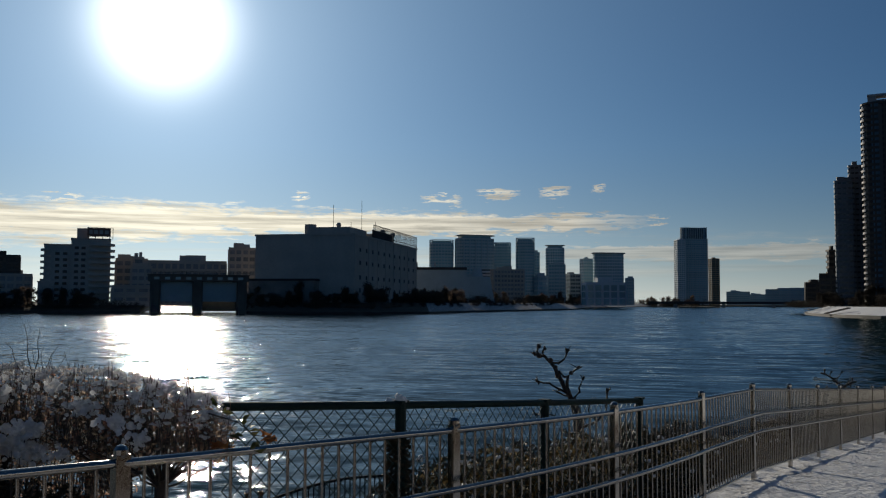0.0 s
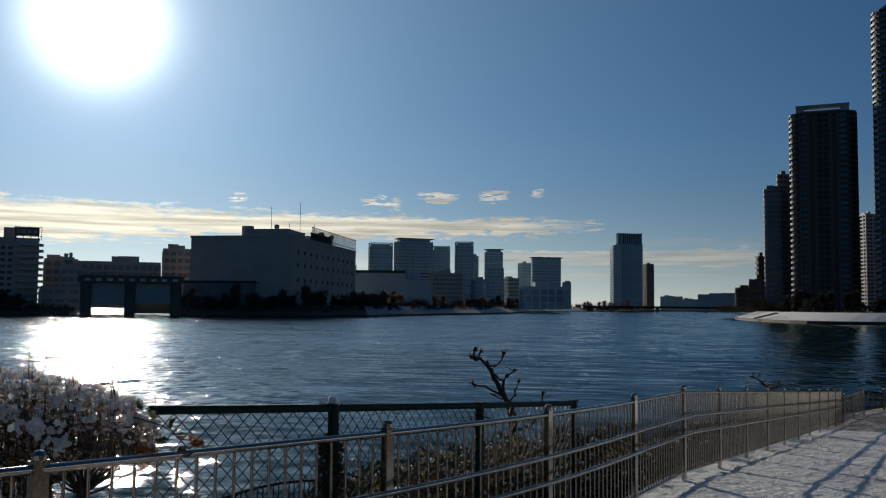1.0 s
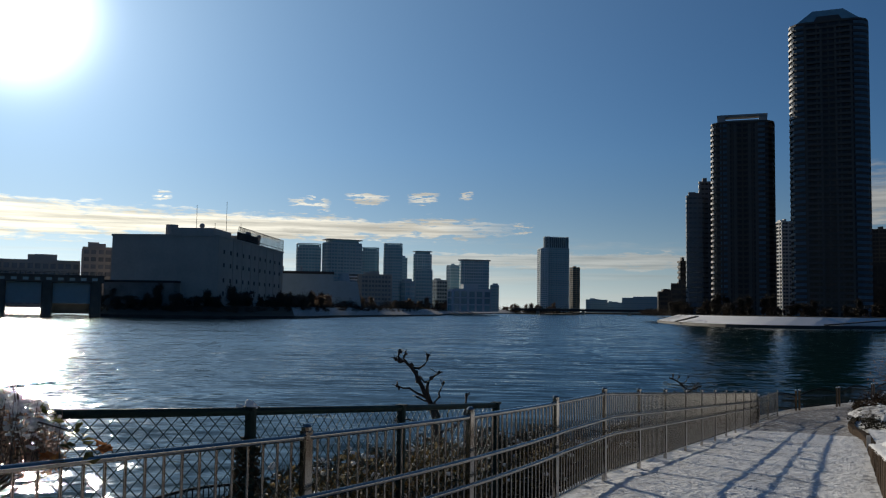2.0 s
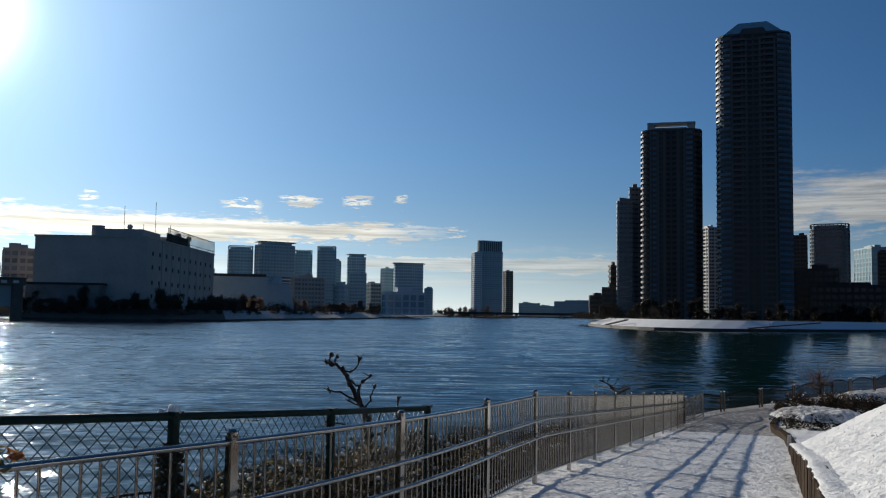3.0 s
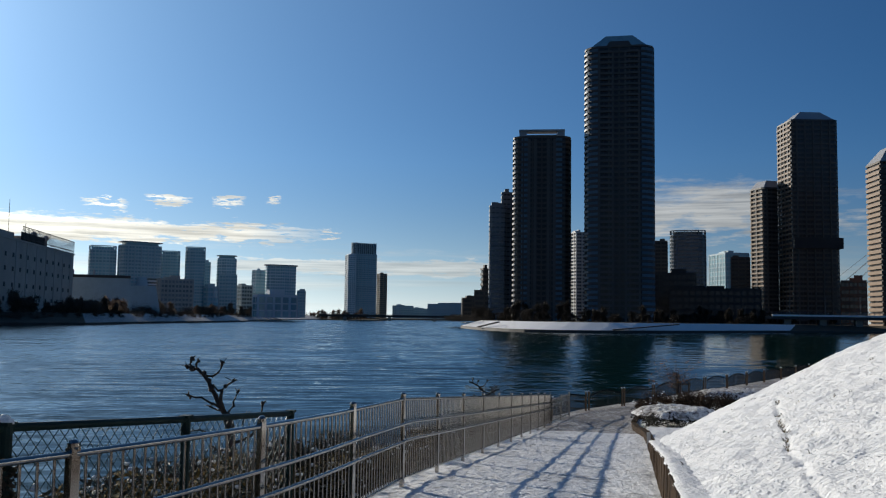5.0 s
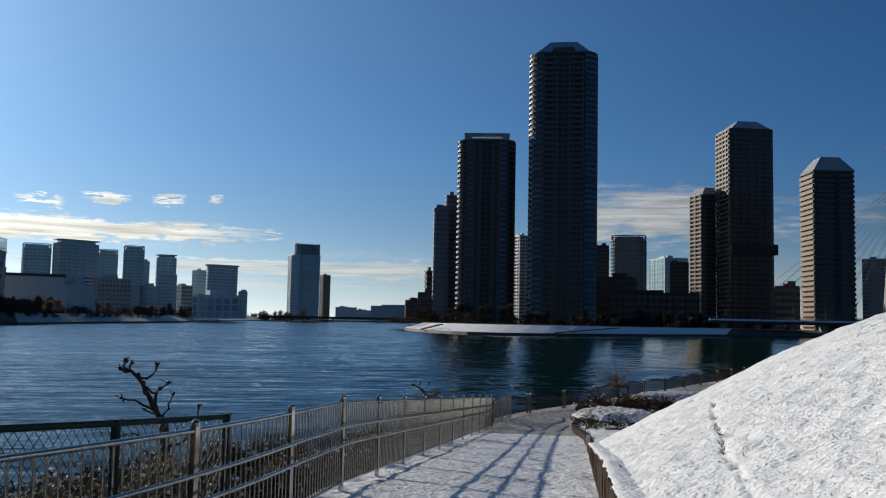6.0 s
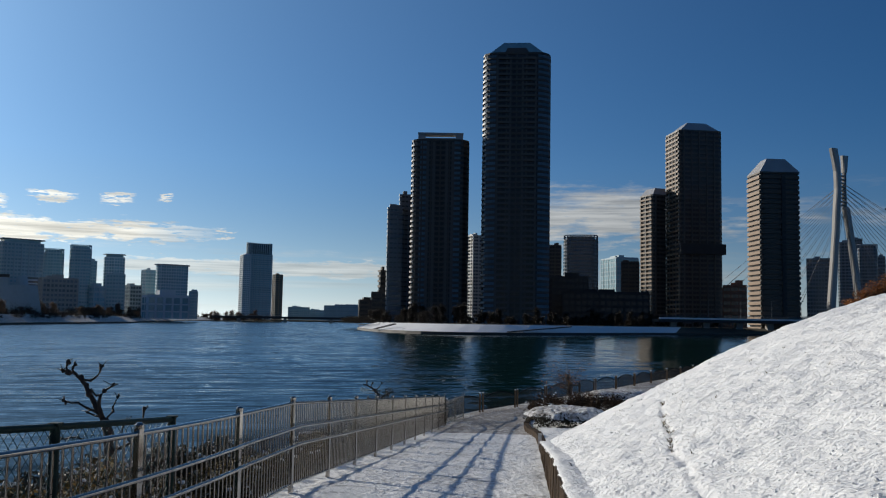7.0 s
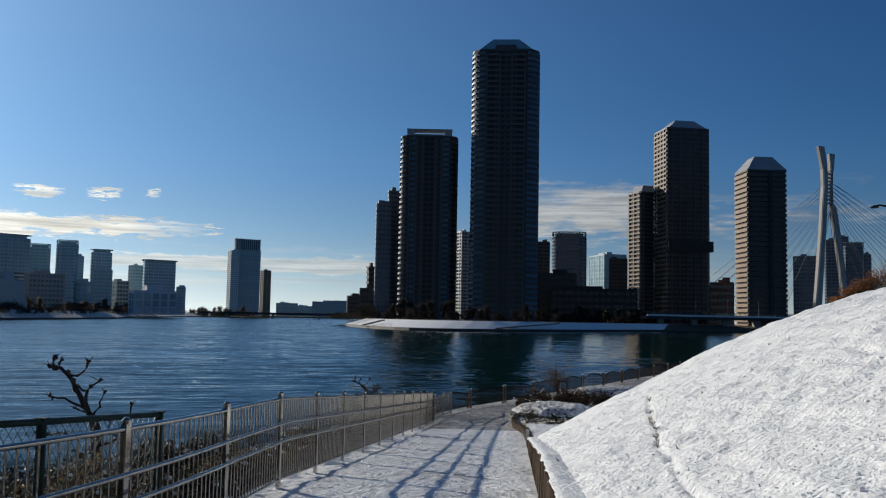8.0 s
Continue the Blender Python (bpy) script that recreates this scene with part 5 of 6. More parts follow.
# ---- planting at the foot of the hill ----
def bed_hedge(name, label, cx, cy, a, b, turn, z0, high, seed, mat, snow=True, n=1400):
    rng = random.Random(seed)
    root = thing(name, label, "hedge", pose(cx, cy, z0, 0, 0, turn), "planting bed by the path")
    cr = Mesh()
    for _ in range(26):
        t, s = rng.uniform(-1, 1), rng.uniform(-1, 1)
        leaves(cr, rng, (t * a * 0.9, s * b * 0.88, high * 0.46), (a * 0.2, b * 0.2, high * 0.48), n // 26, 0.06, 0.3)
    part("foliage", cr, mat, root, "dark bare twigs and leaves")
    if snow:
        top = Mesh()
        nx, ny = 46, 30
        for j in range(ny + 1):
            for i in range(nx + 1):
                p, q = -1 + 2 * i / nx, -1 + 2 * j / ny
                k = max(abs(p), abs(q)) / max(1e-6, math.hypot(p, q))
                p, q = p * k, q * k
                r = min(1.0, math.hypot(p, q))
                edge = 1 + 0.10 * lump(p * 3 + seed, q * 3, 1.0)
                z = high * (1 - 0.42 * r ** 6) + 0.035 * lump(p * 4 + seed, q * 4, 1.3) + 0.045 * lump(p * 12, q * 12 + seed, 1.1)
                top.v.append((p * a * edge, q * b * edge, z))
        top.f = [(j * (nx + 1) + i, j * (nx + 1) + i + 1, (j + 1) * (nx + 1) + i + 1, (j + 1) * (nx + 1) + i)
                 for j in range(ny) for i in range(nx) if rng.random() > 0.03]
        part("snow", top, SNOW_HEDGE, root, "lumpy blanket of snow with leaves showing", smooth=True)
    else:
        specks = Mesh()
        for _ in range(36):
            snow_clumps(specks, rng, [(rng.uniform(-0.95, 0.95) * a, rng.uniform(-0.95, 0.95) * b, high * rng.uniform(0.6, 0.86))], 0.012, 0.04)
        tagged(part("snow", specks, SNOW, root, "specks of snow"), "specks of snow", kind="stuff")
    return root


bed_hedge("hedge", "clipped hedge under a blanket of snow beside the path", 1.38, 30.3, 1.42, 1.5, 18, -1.95, 0.62, 5, LEAF_FAR, n=4200)
bed_hedge("hedge", "snow-covered hedge behind the young tree", 3.95, 36.8, 1.7, 1.1, 20, -1.9, 0.72, 6, LEAF_FAR, n=3600)
bed_hedge("shrub", "dark twiggy shrub dusted with snow near the railing", 0.75, 33.6, 0.8, 0.8, 15, -2.0, 0.62, 8, LEAF_SHRUB, snow=False, n=6000)
bed_hedge("shrub", "reddish-brown winter shrub in the bed", 2.0, 34.2, 1.6, 1.0, 10, -2.0, 0.98, 7, LEAF_SHRUB, snow=False, n=11000)


def bed_edging():
    root = thing("bed_edging", "brown stone edging of the planting bed", "kerb", kind="structure")
    rng = random.Random(9)
    pts = [Vector(p) for p in ((0.30, 20.6), (0.26, 25.0), (0.02, 28.5), (-0.08, 31.0), (0.1, 33.2))]
    for a, b in zip(pts, pts[1:]):
        n = int((b - a).length / 0.42)
        for k in range(n):
            p, q = a.lerp(b, k / n), a.lerp(b, (k + 0.96) / n)
            d = (q - p).normalized()
            o = Vector((d.y, -d.x)) * 0.16
            m = Mesh()
            z = path_z(p.y)
            m.prism([tuple(p), tuple(p + o), tuple(q + o), tuple(q)][::-1], z - 0.1, z + rng.uniform(0.14, 0.19))
            part("stone", m, KERB, root)
    m = Mesh()
    m.box(0.28, 20.56, path_z(20.6) - 0.1, 0.36, 20.66, path_z(20.6) + 0.33)
    part("marker_post", m, WALLS["pale"], root, "small white marker post")


bed_edging()
bed = Mesh()
bed.prism([(0.42, 20.6), (3.0, 22.0), (4.2, 33.0), (1.0, 34.0), (0.1, 32.0), (0.1, 28.5), (0.38, 25.0)], -2.6, -2.0)
solid("planting_bed", bed, SNOW, "snow-covered planting bed at the foot of the hill", "ground", kind="structure")


def staked_tree():
    rng = random.Random(31)
    root = thing("young_tree", "small bare young tree held by two wooden stakes", "tree", pose(1.72, 36.3, -2.1))
    root.scale = (1.2, 1.2, 1.2)
    t = Mesh()
    t.tube([(0, 0, 0), (0.02, 0, 0.7), (-0.03, 0, 1.3)], 0.045, 7, taper=0.03)
    part("trunk", t, BARK, root)
    br, lf = Mesh(), Mesh()
    for _ in range(90):
        a = rng.uniform(0, 6.28)
        e = (math.cos(a) * rng.uniform(0.15, 0.85) - 0.15, math.sin(a) * 0.6, rng.uniform(0.85, 1.75))
        twigs(br, rng, (-0.02, 0, rng.uniform(0.55, 1.25)), [e], 0.008, 0.22, 4)
        if rng.random() < 0.8:
            leaves(lf, rng, e, (0.06, 0.06, 0.05), 3, 0.05)
    part("branch", br, TWIG, root, "thin bare branches")
    tagged(part("leaf", lf, LEAF_RUST, root, "few withered leaves"), "few withered leaves", kind="stuff")
    for dx in (-0.0, 0.32):
        m = Mesh()
        m.tube([(dx + 0.05, 0, 0), (dx + 0.03, 0, 1.02)], 0.032, 7)
        part("stake", m, BARK, root)
    m = Mesh()
    m.tube([(-0.02, 0.03, 0.92), (0.42, 0.03, 0.92)], 0.026, 7)
    part("crossbar", m, BARK, root)


staked_tree()


def crest_bush():
    rng = random.Random(41)
    for x, y, h in ((6.68, 18.7, 0.12), (6.92, 18.8, 0.22), (7.15, 18.8, 0.36), (7.45, 18.9, 0.46), (7.8, 19.0, 0.55)):
        z = hill_z(x, y)
        root = thing("rust_shrub", "rust-brown winter shrub on the crest of the hill", "shrub", pose(x, y, z - 0.06), "shrubs on the crest")
        st, lf = Mesh(), Mesh()
        for _ in range(60):
            twigs(st, rng, (rng.gauss(0, 0.1), rng.gauss(0, 0.1), 0), [(rng.gauss(0, 0.2), rng.gauss(0, 0.2), h * rng.uniform(0.7, 1.35))], 0.004, 0.06, 3)
        leaves(lf, rng, (0, 0, h * 0.55), (0.28, 0.28, h * 0.6), 900, 0.035, 0.2)
        part("stem", st, TWIG, root)
        part("foliage", lf, LEAF_RUST, root, "rust-brown withered leaves")


crest_bush()


def street_lamp():
    root = thing("street_lamp", "dark street lamp with a curved arm beyond the hill", "street lamp", pose(15.35, 36.0, -2.9))
    m = Mesh()
    m.tube([(0, 0, 0), (0, 0, 7.6), (-0.1, 0, 8.6), (-0.4, 0, 9.05)], 0.07, 8, taper=0.045)
    part("pole", m, RAILBLUE, root)
    m = Mesh()
    m.tube([(-0.35, 0, 9.03), (-0.6, 0, 9.15), (-0.95, 0, 9.2), (-1.2, 0, 9.16)], 0.05, 8, taper=0.03)
    m.ball((-1.15, 0, 9.12), 0.16, 10, 0.35)
    part("lamp_head", m, RAILBLUE, root)


street_lamp()


# ---- far bank: factory, floodgate, hall ----
def factory():
    C = Matrix(((-0.930, -0.340, 0, -296), (-0.367, 0.940, 0, 365), (0, 0, 1, -0.6), (0, 0, 0, 1)))
    root = thing("factory", "large windowless grey factory block with rooftop fences and antennas", "building", C)
    body = Mesh()
    body.box(0, 0, 0, 57, 134, 38.0)
    part("wall", body, WALLS["plain"], root, "grey stained rendered wall")
    cap = Mesh()
    cap.box(-0.4, -0.4, 38.0, 57.4, 134.4, 39.0)
    part("parapet", cap, WALLS["plain"], root)
    lowm = Mesh()
    lowm.box(20, -8, 0, 57, -0.01, 13.5)
    part("annex", lowm, CONCRETE, root, "low annex with a dark roof edge")
    edge = Mesh()
    edge.box(19.5, -8.6, 13.5, 57.5, 0, 14.6)
    part("annex_roof", edge, DARK, root)
    pane = Mesh()
    pane.box(-0.12, 0, 0, 0.05, 2.4, 2.2)
    pd = pane.data("window", DARK)
    sill = Mesh()
    sill.box(-0.14, -0.2, -0.25, 0.0, 2.6, -0.05)
    sd = sill.data("sill", WALLS["plain"])
    for row, z in enumerate((7.5, 14.5, 22.5, 29.5)):
        for k in range(11):
            y = 8 + 11.5 * k
            part("window", pd, GLASS, root, at=pose(0, y, z))
            part("window_sill", sd, WALLS["plain"], root, at=pose(0, y, z))
    for k in range(7):
        m = Mesh()
        y = 24 + 17 * k
        m.box(-0.3, y, 0, 0.0, y + 0.7, 38)
        part("downpipe", m, WALLS["plain"], root)
    for x, y, w, d, h, lab in ((4, 3, 24, 30, 3.8, "flat rooftop plant room"), (2, 36, 20, 40, 2.6, "low rooftop plant room")):
        m = Mesh()
        m.box(x, y, 39, x + w, y + d, 39 + h)
        part("plant_room", m, WALLS["plain"], root, lab)
    m = Mesh()
    m.tube([(27.5, 6, 39), (27.5, 6, 44.5)], 3.2, 20)
    part("tank", m, WALLS["plain"], root, "round rooftop water tank")
    for x, y, r in ((12, 8, 1.5), (3, 62, 2.0), (3, 84, 1.8)):
        m = Mesh()
        m.ball((x, y, 44.3), r, 10, 0.9)
        m.tube([(x, y, 39), (x, y, 44)], 0.8, 8)
        part("tank", m, ROOF, root)
    for x, y, h in ((14, 5, 55), (6, 30, 60), (9, 20, 47), (2, 44, 49)):
        m = Mesh()
        m.tube([(x, y, 41), (x, y, h)], 0.13, 5)
        part("antenna", m, DARK, root)
    for k in range(48):
        y = 34 + 100 * k / 47
        m = Mesh()
        m.box(0.0, y, 39, 0.25, y + 0.35, 46.5)
        part("fence_post", m, DARK, root)
    for z in (40.2, 46.2):
        m = Mesh()
        m.box(0.02, 34, z, 0.22, 134, z + 0.35)
        part("fence_rail", m, DARK, root)
    screen = Mesh()
    screen.box(0.6, 34, 39, 1.0, 74, 43.6)
    part("screen", screen, DARK, root, "dark rooftop screen")


factory()


def hall():
    root = thing("warehouse", "low pale hall with a dark roof edge", "building", pose(-372, 566, -0.6, 0, 0, 33))
    m = Mesh()
    m.box(-26, -12, 0, 18, 12, 27)
    part("wall", m, WALLS["mist"], root)
    m = Mesh()
    m.box(-26.5, -12.5, 27, 18.5, 12.5, 29)
    part("roof", m, DARK, root)
    m = Mesh()
    m.prism([(18, -12), (40, -12), (40, 12), (18, 12)], 0, 22, [(18, -12), (36, -12), (36, 12), (18, 12)])
    part("wing", m, WALLS["mist"], root)
    for x in (-20, -6):
        m = Mesh()
        m.tube([(x, 0, 29), (x, 0, 33)], 0.8, 8)
        part("vent", m, ROOF, root)


hall()


def floodgate():
    root = thing("floodgate", "concrete floodgate with two raised steel gates over a canal mouth", "floodgate", pose(-343, 300, 0, 0, 0, 48.8))
    for x in (-23.0, -3.0, 18.4):
        m = Mesh()
        m.prism([(x, -3), (x + 0.8, -3.8), (x + 4.2, -3.8), (x + 5, -3), (x + 5, 5), (x, 5)], -8, 11.6)
        part("pier", m, GATE_STONE, root, "stained concrete pier")
    m = Mesh()
    m.box(-24, -4, 11.6, 24.4, 6, 14.6)
    part("machine_house", m, GATE_STONE, root, "long machine house over the gates")
    m = Mesh()
    m.box(-24.5, -4.5, 14.6, 24.9, 6.5, 15.1)
    part("roof_slab", m, GATE_STONE, root)
    for k in range(9):
        m = Mesh()
        m.box(-21 + 5.0 * k, -4.12, 12.4, -18.6 + 5.0 * k, -3.95, 13.7)
        part("window", m, GLASS_PALE, root)
    for x, w in ((-18.0, 15.0), (2.0, 16.4)):
        m = Mesh()
        m.box(x, -0.5, 1.6, x + w, 0.5, 11.5)
        gate = part("gate", m, WALLS["glassy"], root, "raised blue-grey steel gate")
        for z in (2.6, 4.8, 7.0, 9.2):
            r = Mesh()
            r.box(x, -0.9, z, x + w, -0.51, z + 0.35)
            part("rib", r, WALLS["glassy"], gate)
        for f in (0.25, 0.5, 0.75):
            r = Mesh()
            r.box(x + w * f - 0.2, -0.8, 1.7, x + w * f + 0.2, -0.5, 11.4)
            part("stiffener", r, WALLS["glassy"], gate)
    m = Mesh()
    m.box(2.0, 5.2, -3.2, 18.4, 6.4, 1.6)
    part("breast_wall", m, GATE_STONE, root, "dark concrete breast wall above the water")
    m = Mesh()
    for z in (15.8, 16.4):
        m.tube([(-24.4, -4.3, z), (24.8, -4.3, z)], 0.06, 5)
    for k in range(25):
        m.box(-24.4 + 2.05 * k, -4.36, 15.1, -24.3 + 2.05 * k, -4.24, 16.4)
    part("handrail", m, RAILBLUE, root)


floodgate()


def flats():
    """A pale apartment house of two stepped wings, rounded balconies at one end, a penthouse and a rooftop billboard."""
    root = thing("apartment_house", "pale stepped apartment house with rounded balconies", "building", pose(-421.5, 286.5, -0.6, 0, 0, 55.8))
    wall = WALLS["plain"]
    for x0, x1, y0, y1, h in ((-17.5, -4.2, 1.5, 15, 32.0), (-4.3, 15.5, 0, 16, 35.4), (-20.0, -12.0, -1.5, 8, 12.0)):
        m = Mesh()
        m.box(x0, y0, 0, x1, y1, h)
        part("wall", m, wall, root, "pale rendered wall")
        m = Mesh()
        m.box(x0 - 0.25, y0 - 0.25, h, x1 + 0.25, y1 + 0.25, h + 0.7)
        part("parapet", m, wall, root)
    slab, rear = Mesh(), Mesh()
    slab.prism([(11 + px, 1.5 + py) for px, py in outline(13.5, 9.5, 4.2)], 0, 1.25)
    rear.prism([(-16.5 + px, 3.5 + py) for px, py in outline(5.5, 6.5, 2.4)], 0, 1.2)
    slab, rear = slab.data("balcony", wall), rear.data("balcony", wall)
    for k in range(1, 11):
        part("balcony", slab, None, root, at=pose(0, 0, 3.2 * k))
        if k < 10:
            part("balcony", rear, None, root, at=pose(0, 0, 3.2 * k))
    pane = Mesh()
    pane.box(0, -0.06, 0, 2.1, 0.1, 1.5)
    pane = pane.data("window", GLASS_DARK)
    for k in range(10):
        for x, y, top in ((-12.0, 1.5, 9), (-8.2, 1.5, 9), (-2.6, 0, 10), (0.8, 0, 10)):
            if k < top:
                part("window", pane, None, root, at=pose(x, y, 3.2 * k + 1.2))
    m = Mesh()
    m.box(-1.6, 3, 36.1, 4.6, 11, 41.6)
    part("penthouse", m, wall, root)


flats()


def billboard():
    """A dark panel on a frame, with pale bars for its lettering."""
    root = thing("billboard", "dark rooftop billboard on a steel frame with pale bars", "billboard", pose(-415.2, 292.0, 35.4, 0, 0, 55.8))
    m = Mesh()
    m.box(-4.6, 0.4, 1.2, 7.2, 0.9, 5.6)
    part("panel", m, WALLS["brick"], root, "dark red panel")
    for x in (-4.2, -0.6, 3.0, 6.6, 8.2):
        m = Mesh()
        m.box(x, 0.9, -0.6, x + 0.3, 1.3, 5.9)
        part("strut", m, DARK, root)
    for z in (0.9, 5.7):
        m = Mesh()
        m.box(-4.6, 0.95, z, 8.5, 1.2, z + 0.25)
        part("rail", m, DARK, root)
    for x, w in ((-3.6, 1.6), (-1.3, 2.0), (1.5, 1.8), (4.2, 2.0)):
        m = Mesh()
        m.box(x, 0.3, 2.4, x + w, 0.38, 4.4)
        part("sign_bar", m, WALLS["pale"], root, "unreadable pale sign bar")


billboard()


# ---- trees on the far banks ----
def tree_kind(seed, h, spread, n, mat, bare):
    rng = random.Random(seed)
    trunk, crown = Mesh(), Mesh()
    trunk.tube([(0, 0, -0.5), (0.1, 0, h * 0.3), (0, 0.1, h * 0.55)], 0.05 * h * 0.6, 6, taper=0.02 * h)
    for _ in range(30):
        a = rng.uniform(0, 6.28)
        r = rng.uniform(0.3, 1.0) * spread
        twigs(trunk, rng, (0, 0, h * rng.uniform(0.2, 0.5)), [(math.cos(a) * r, math.sin(a) * r, h * rng.uniform(0.55, 0.98))], 0.008 * h, 0.1, 4)
    for _ in range(22):
        a, r = rng.uniform(0, 6.28), rng.uniform(0, 0.75) * spread
        leaves(crown, rng, (math.cos(a) * r, math.sin(a) * r, h * rng.uniform(0.12, 0.88)), (spread * rng.uniform(0.2, 0.5), spread * rng.uniform(0.2, 0.5), h * rng.uniform(0.08, 0.2)), n * 3 // 22, 0.42 if not bare else 0.32, 0.2)
    return trunk.data("trunk", TWIG), crown.data("crown", mat)


KINDS = [tree_kind(k, h, r, n, leaf, bare) for leaf in (LEAF_BANK, LEAF_ISLE) for k, h, r, n, bare in ((1, 9, 3.5, 900, False), (2, 7, 3.6, 900, True), (3, 10, 3.2, 900, False), (4, 5, 3.6, 700, True))]


def grove(points, seed, label, group, base, size=(0.75, 1.2), gap=6.0, jitter=4.0, kinds=0):
    rng = random.Random(seed)
    for (ax, ay), (bx, by) in zip(points, points[1:]):
        n = max(1, int(math.hypot(bx - ax, by - ay) / gap))
        for k in range(n):
            f = (k + rng.random()) / n
            kind = KINDS[4 * kinds + rng.randrange(4)]
            s = rng.uniform(*size)
            root = thing("tree", label, "tree", pose(ax + (bx - ax) * f + rng.gauss(0, jitter), ay + (by - ay) * f + rng.gauss(0, jitter), base, 0, 0, rng.uniform(0, 360)), group)
            root.scale = (s, s, s * rng.uniform(0.85, 1.1))
            part("trunk", kind[0], TWIG, root)
            part("crown", kind[1], None, root)


grove([(-340, 334), (-288, 366), (-280, 392), (-306, 488)], 1, "dark winter tree on the far bank", "far bank trees", -1.0, (0.8, 1.5), 2.6, 5.0)
grove([(-322, 490), (-362, 700), (-438, 905), (-525, 1290)], 2, "dull winter tree on the far bank", "far bank trees", 0.9, (0.7, 1.4), 11.0, 6.0)


def thicket(points, seed, label, base, gap, jitter, tall, mat=LEAF_BANK):
    """Low scrub along a line of points, uneven in height and with gaps."""
    rng, m = random.Random(seed), Mesh()
    for (ax, ay), (bx, by) in zip(points, points[1:]):
        n = int(math.hypot(bx - ax, by - ay) / gap)
        for k in range(n):
            f = (k + rng.random()) / n
            x, y = ax + (bx - ax) * f + rng.gauss(0, jitter), ay + (by - ay) * f + rng.gauss(0, jitter)
            h = tall * rng.uniform(0.4, 1.15)
            leaves(m, rng, (x, y, base + h * 0.4), (rng.uniform(1.2, 2.6), rng.uniform(1.2, 2.6), h * 0.6), 170, 0.4, 0.15)
    solid("thicket", m, mat, label, "shrubs", kind="stuff")


thicket([(-338, 328), (-280, 360), (-273, 380)], 11, "low bare scrub along the far quay", -2.2, 0.7, 2.5, 4.5)
thicket([(-273, 380), (-300, 488), (-344, 700), (-420, 905)], 12, "low bare scrub above the snowy slope", -0.8, 1.8, 5.0, 5.0, LEAF_ISLE)
thicket([(-318, 500), (-372, 700), (-450, 905), (-530, 1290)], 14, "dark belt of trees before the far towers", 0.6, 2.4, 7.0, 9.0, LEAF_ISLE)
thicket([(-560, 1440), (-420, 1335), (-392, 1372)], 15, "dark wooded belt on the far spit", -3.0, 1.0, 6.0, 15.0, LEAF_ISLE)
thicket([(-108, 690), (-122, 600), (-92, 500)], 16, "low dark scrub at the island tip", 0.0, 1.6, 4.0, 4.5, LEAF_ISLE)
thicket([(-470, 222), (-372, 286)], 13, "low bare scrub by the canal mouth", -1.6, 0.9, 2.5, 4.5)
grove([(-520, 190), (-395, 280)], 3, "dark winter tree by the canal mouth", "canal trees", -0.6, (0.7, 1.4), 3.0, 5.0)
grove([(-112, 640), (-85, 520), (-48, 445), (-15, 440), (30, 500), (80, 590), (130, 604)], 4, "bare winter tree above the snowy slope", "island trees", 0.2, (0.7, 1.05), 5.5, 3.0, 1)
grove([(-110, 660), (-60, 520), (-20, 470), (30, 520), (86, 598)], 5, "dark winter tree in front of the towers", "island trees", 0.2, (0.8, 1.3), 9.0, 5.0, 1)


def far_promontory():
    m = Mesh()
    m.prism([(-560, 1450), (-420, 1330), (-395, 1400), (-480, 1600)], -6, -3)
    solid("far_spit", m, LAND, "dark wooded spit of land by the far bridge", "land", kind="structure")


far_promontory()
grove([(-540, 1440), (-420, 1345)], 6, "dark trees on the far spit", "far spit trees", -3.2, (1.3, 1.8), 5.0, 5.0)


# ---- bridges ----
def low_bridge():
    root = thing("road_bridge", "long low girder bridge across the far channel", "bridge", pose(-350, 1330, 0, 0, 0, 12))
    m = Mesh()
    m.box(-130, -6, 1.2, 260, 6, 4.6)
    part("deck", m, DARK, root)
    for x in (-90, -20, 50, 120, 190):
        m = Mesh()
        m.prism([(x - 3, -5), (x + 3, -5), (x + 3, 5), (x - 3, 5)], -8, 1.2, [(x - 2, -5), (x + 2, -5), (x + 2, 5), (x - 2, 5)])
        part("pier", m, CONCRETE, root)
    m = Mesh()
    m.box(-130, -6.2, 5.4, 260, -6.0, 5.7)
    part("parapet_rail", m, PYLON, root)


low_bridge()


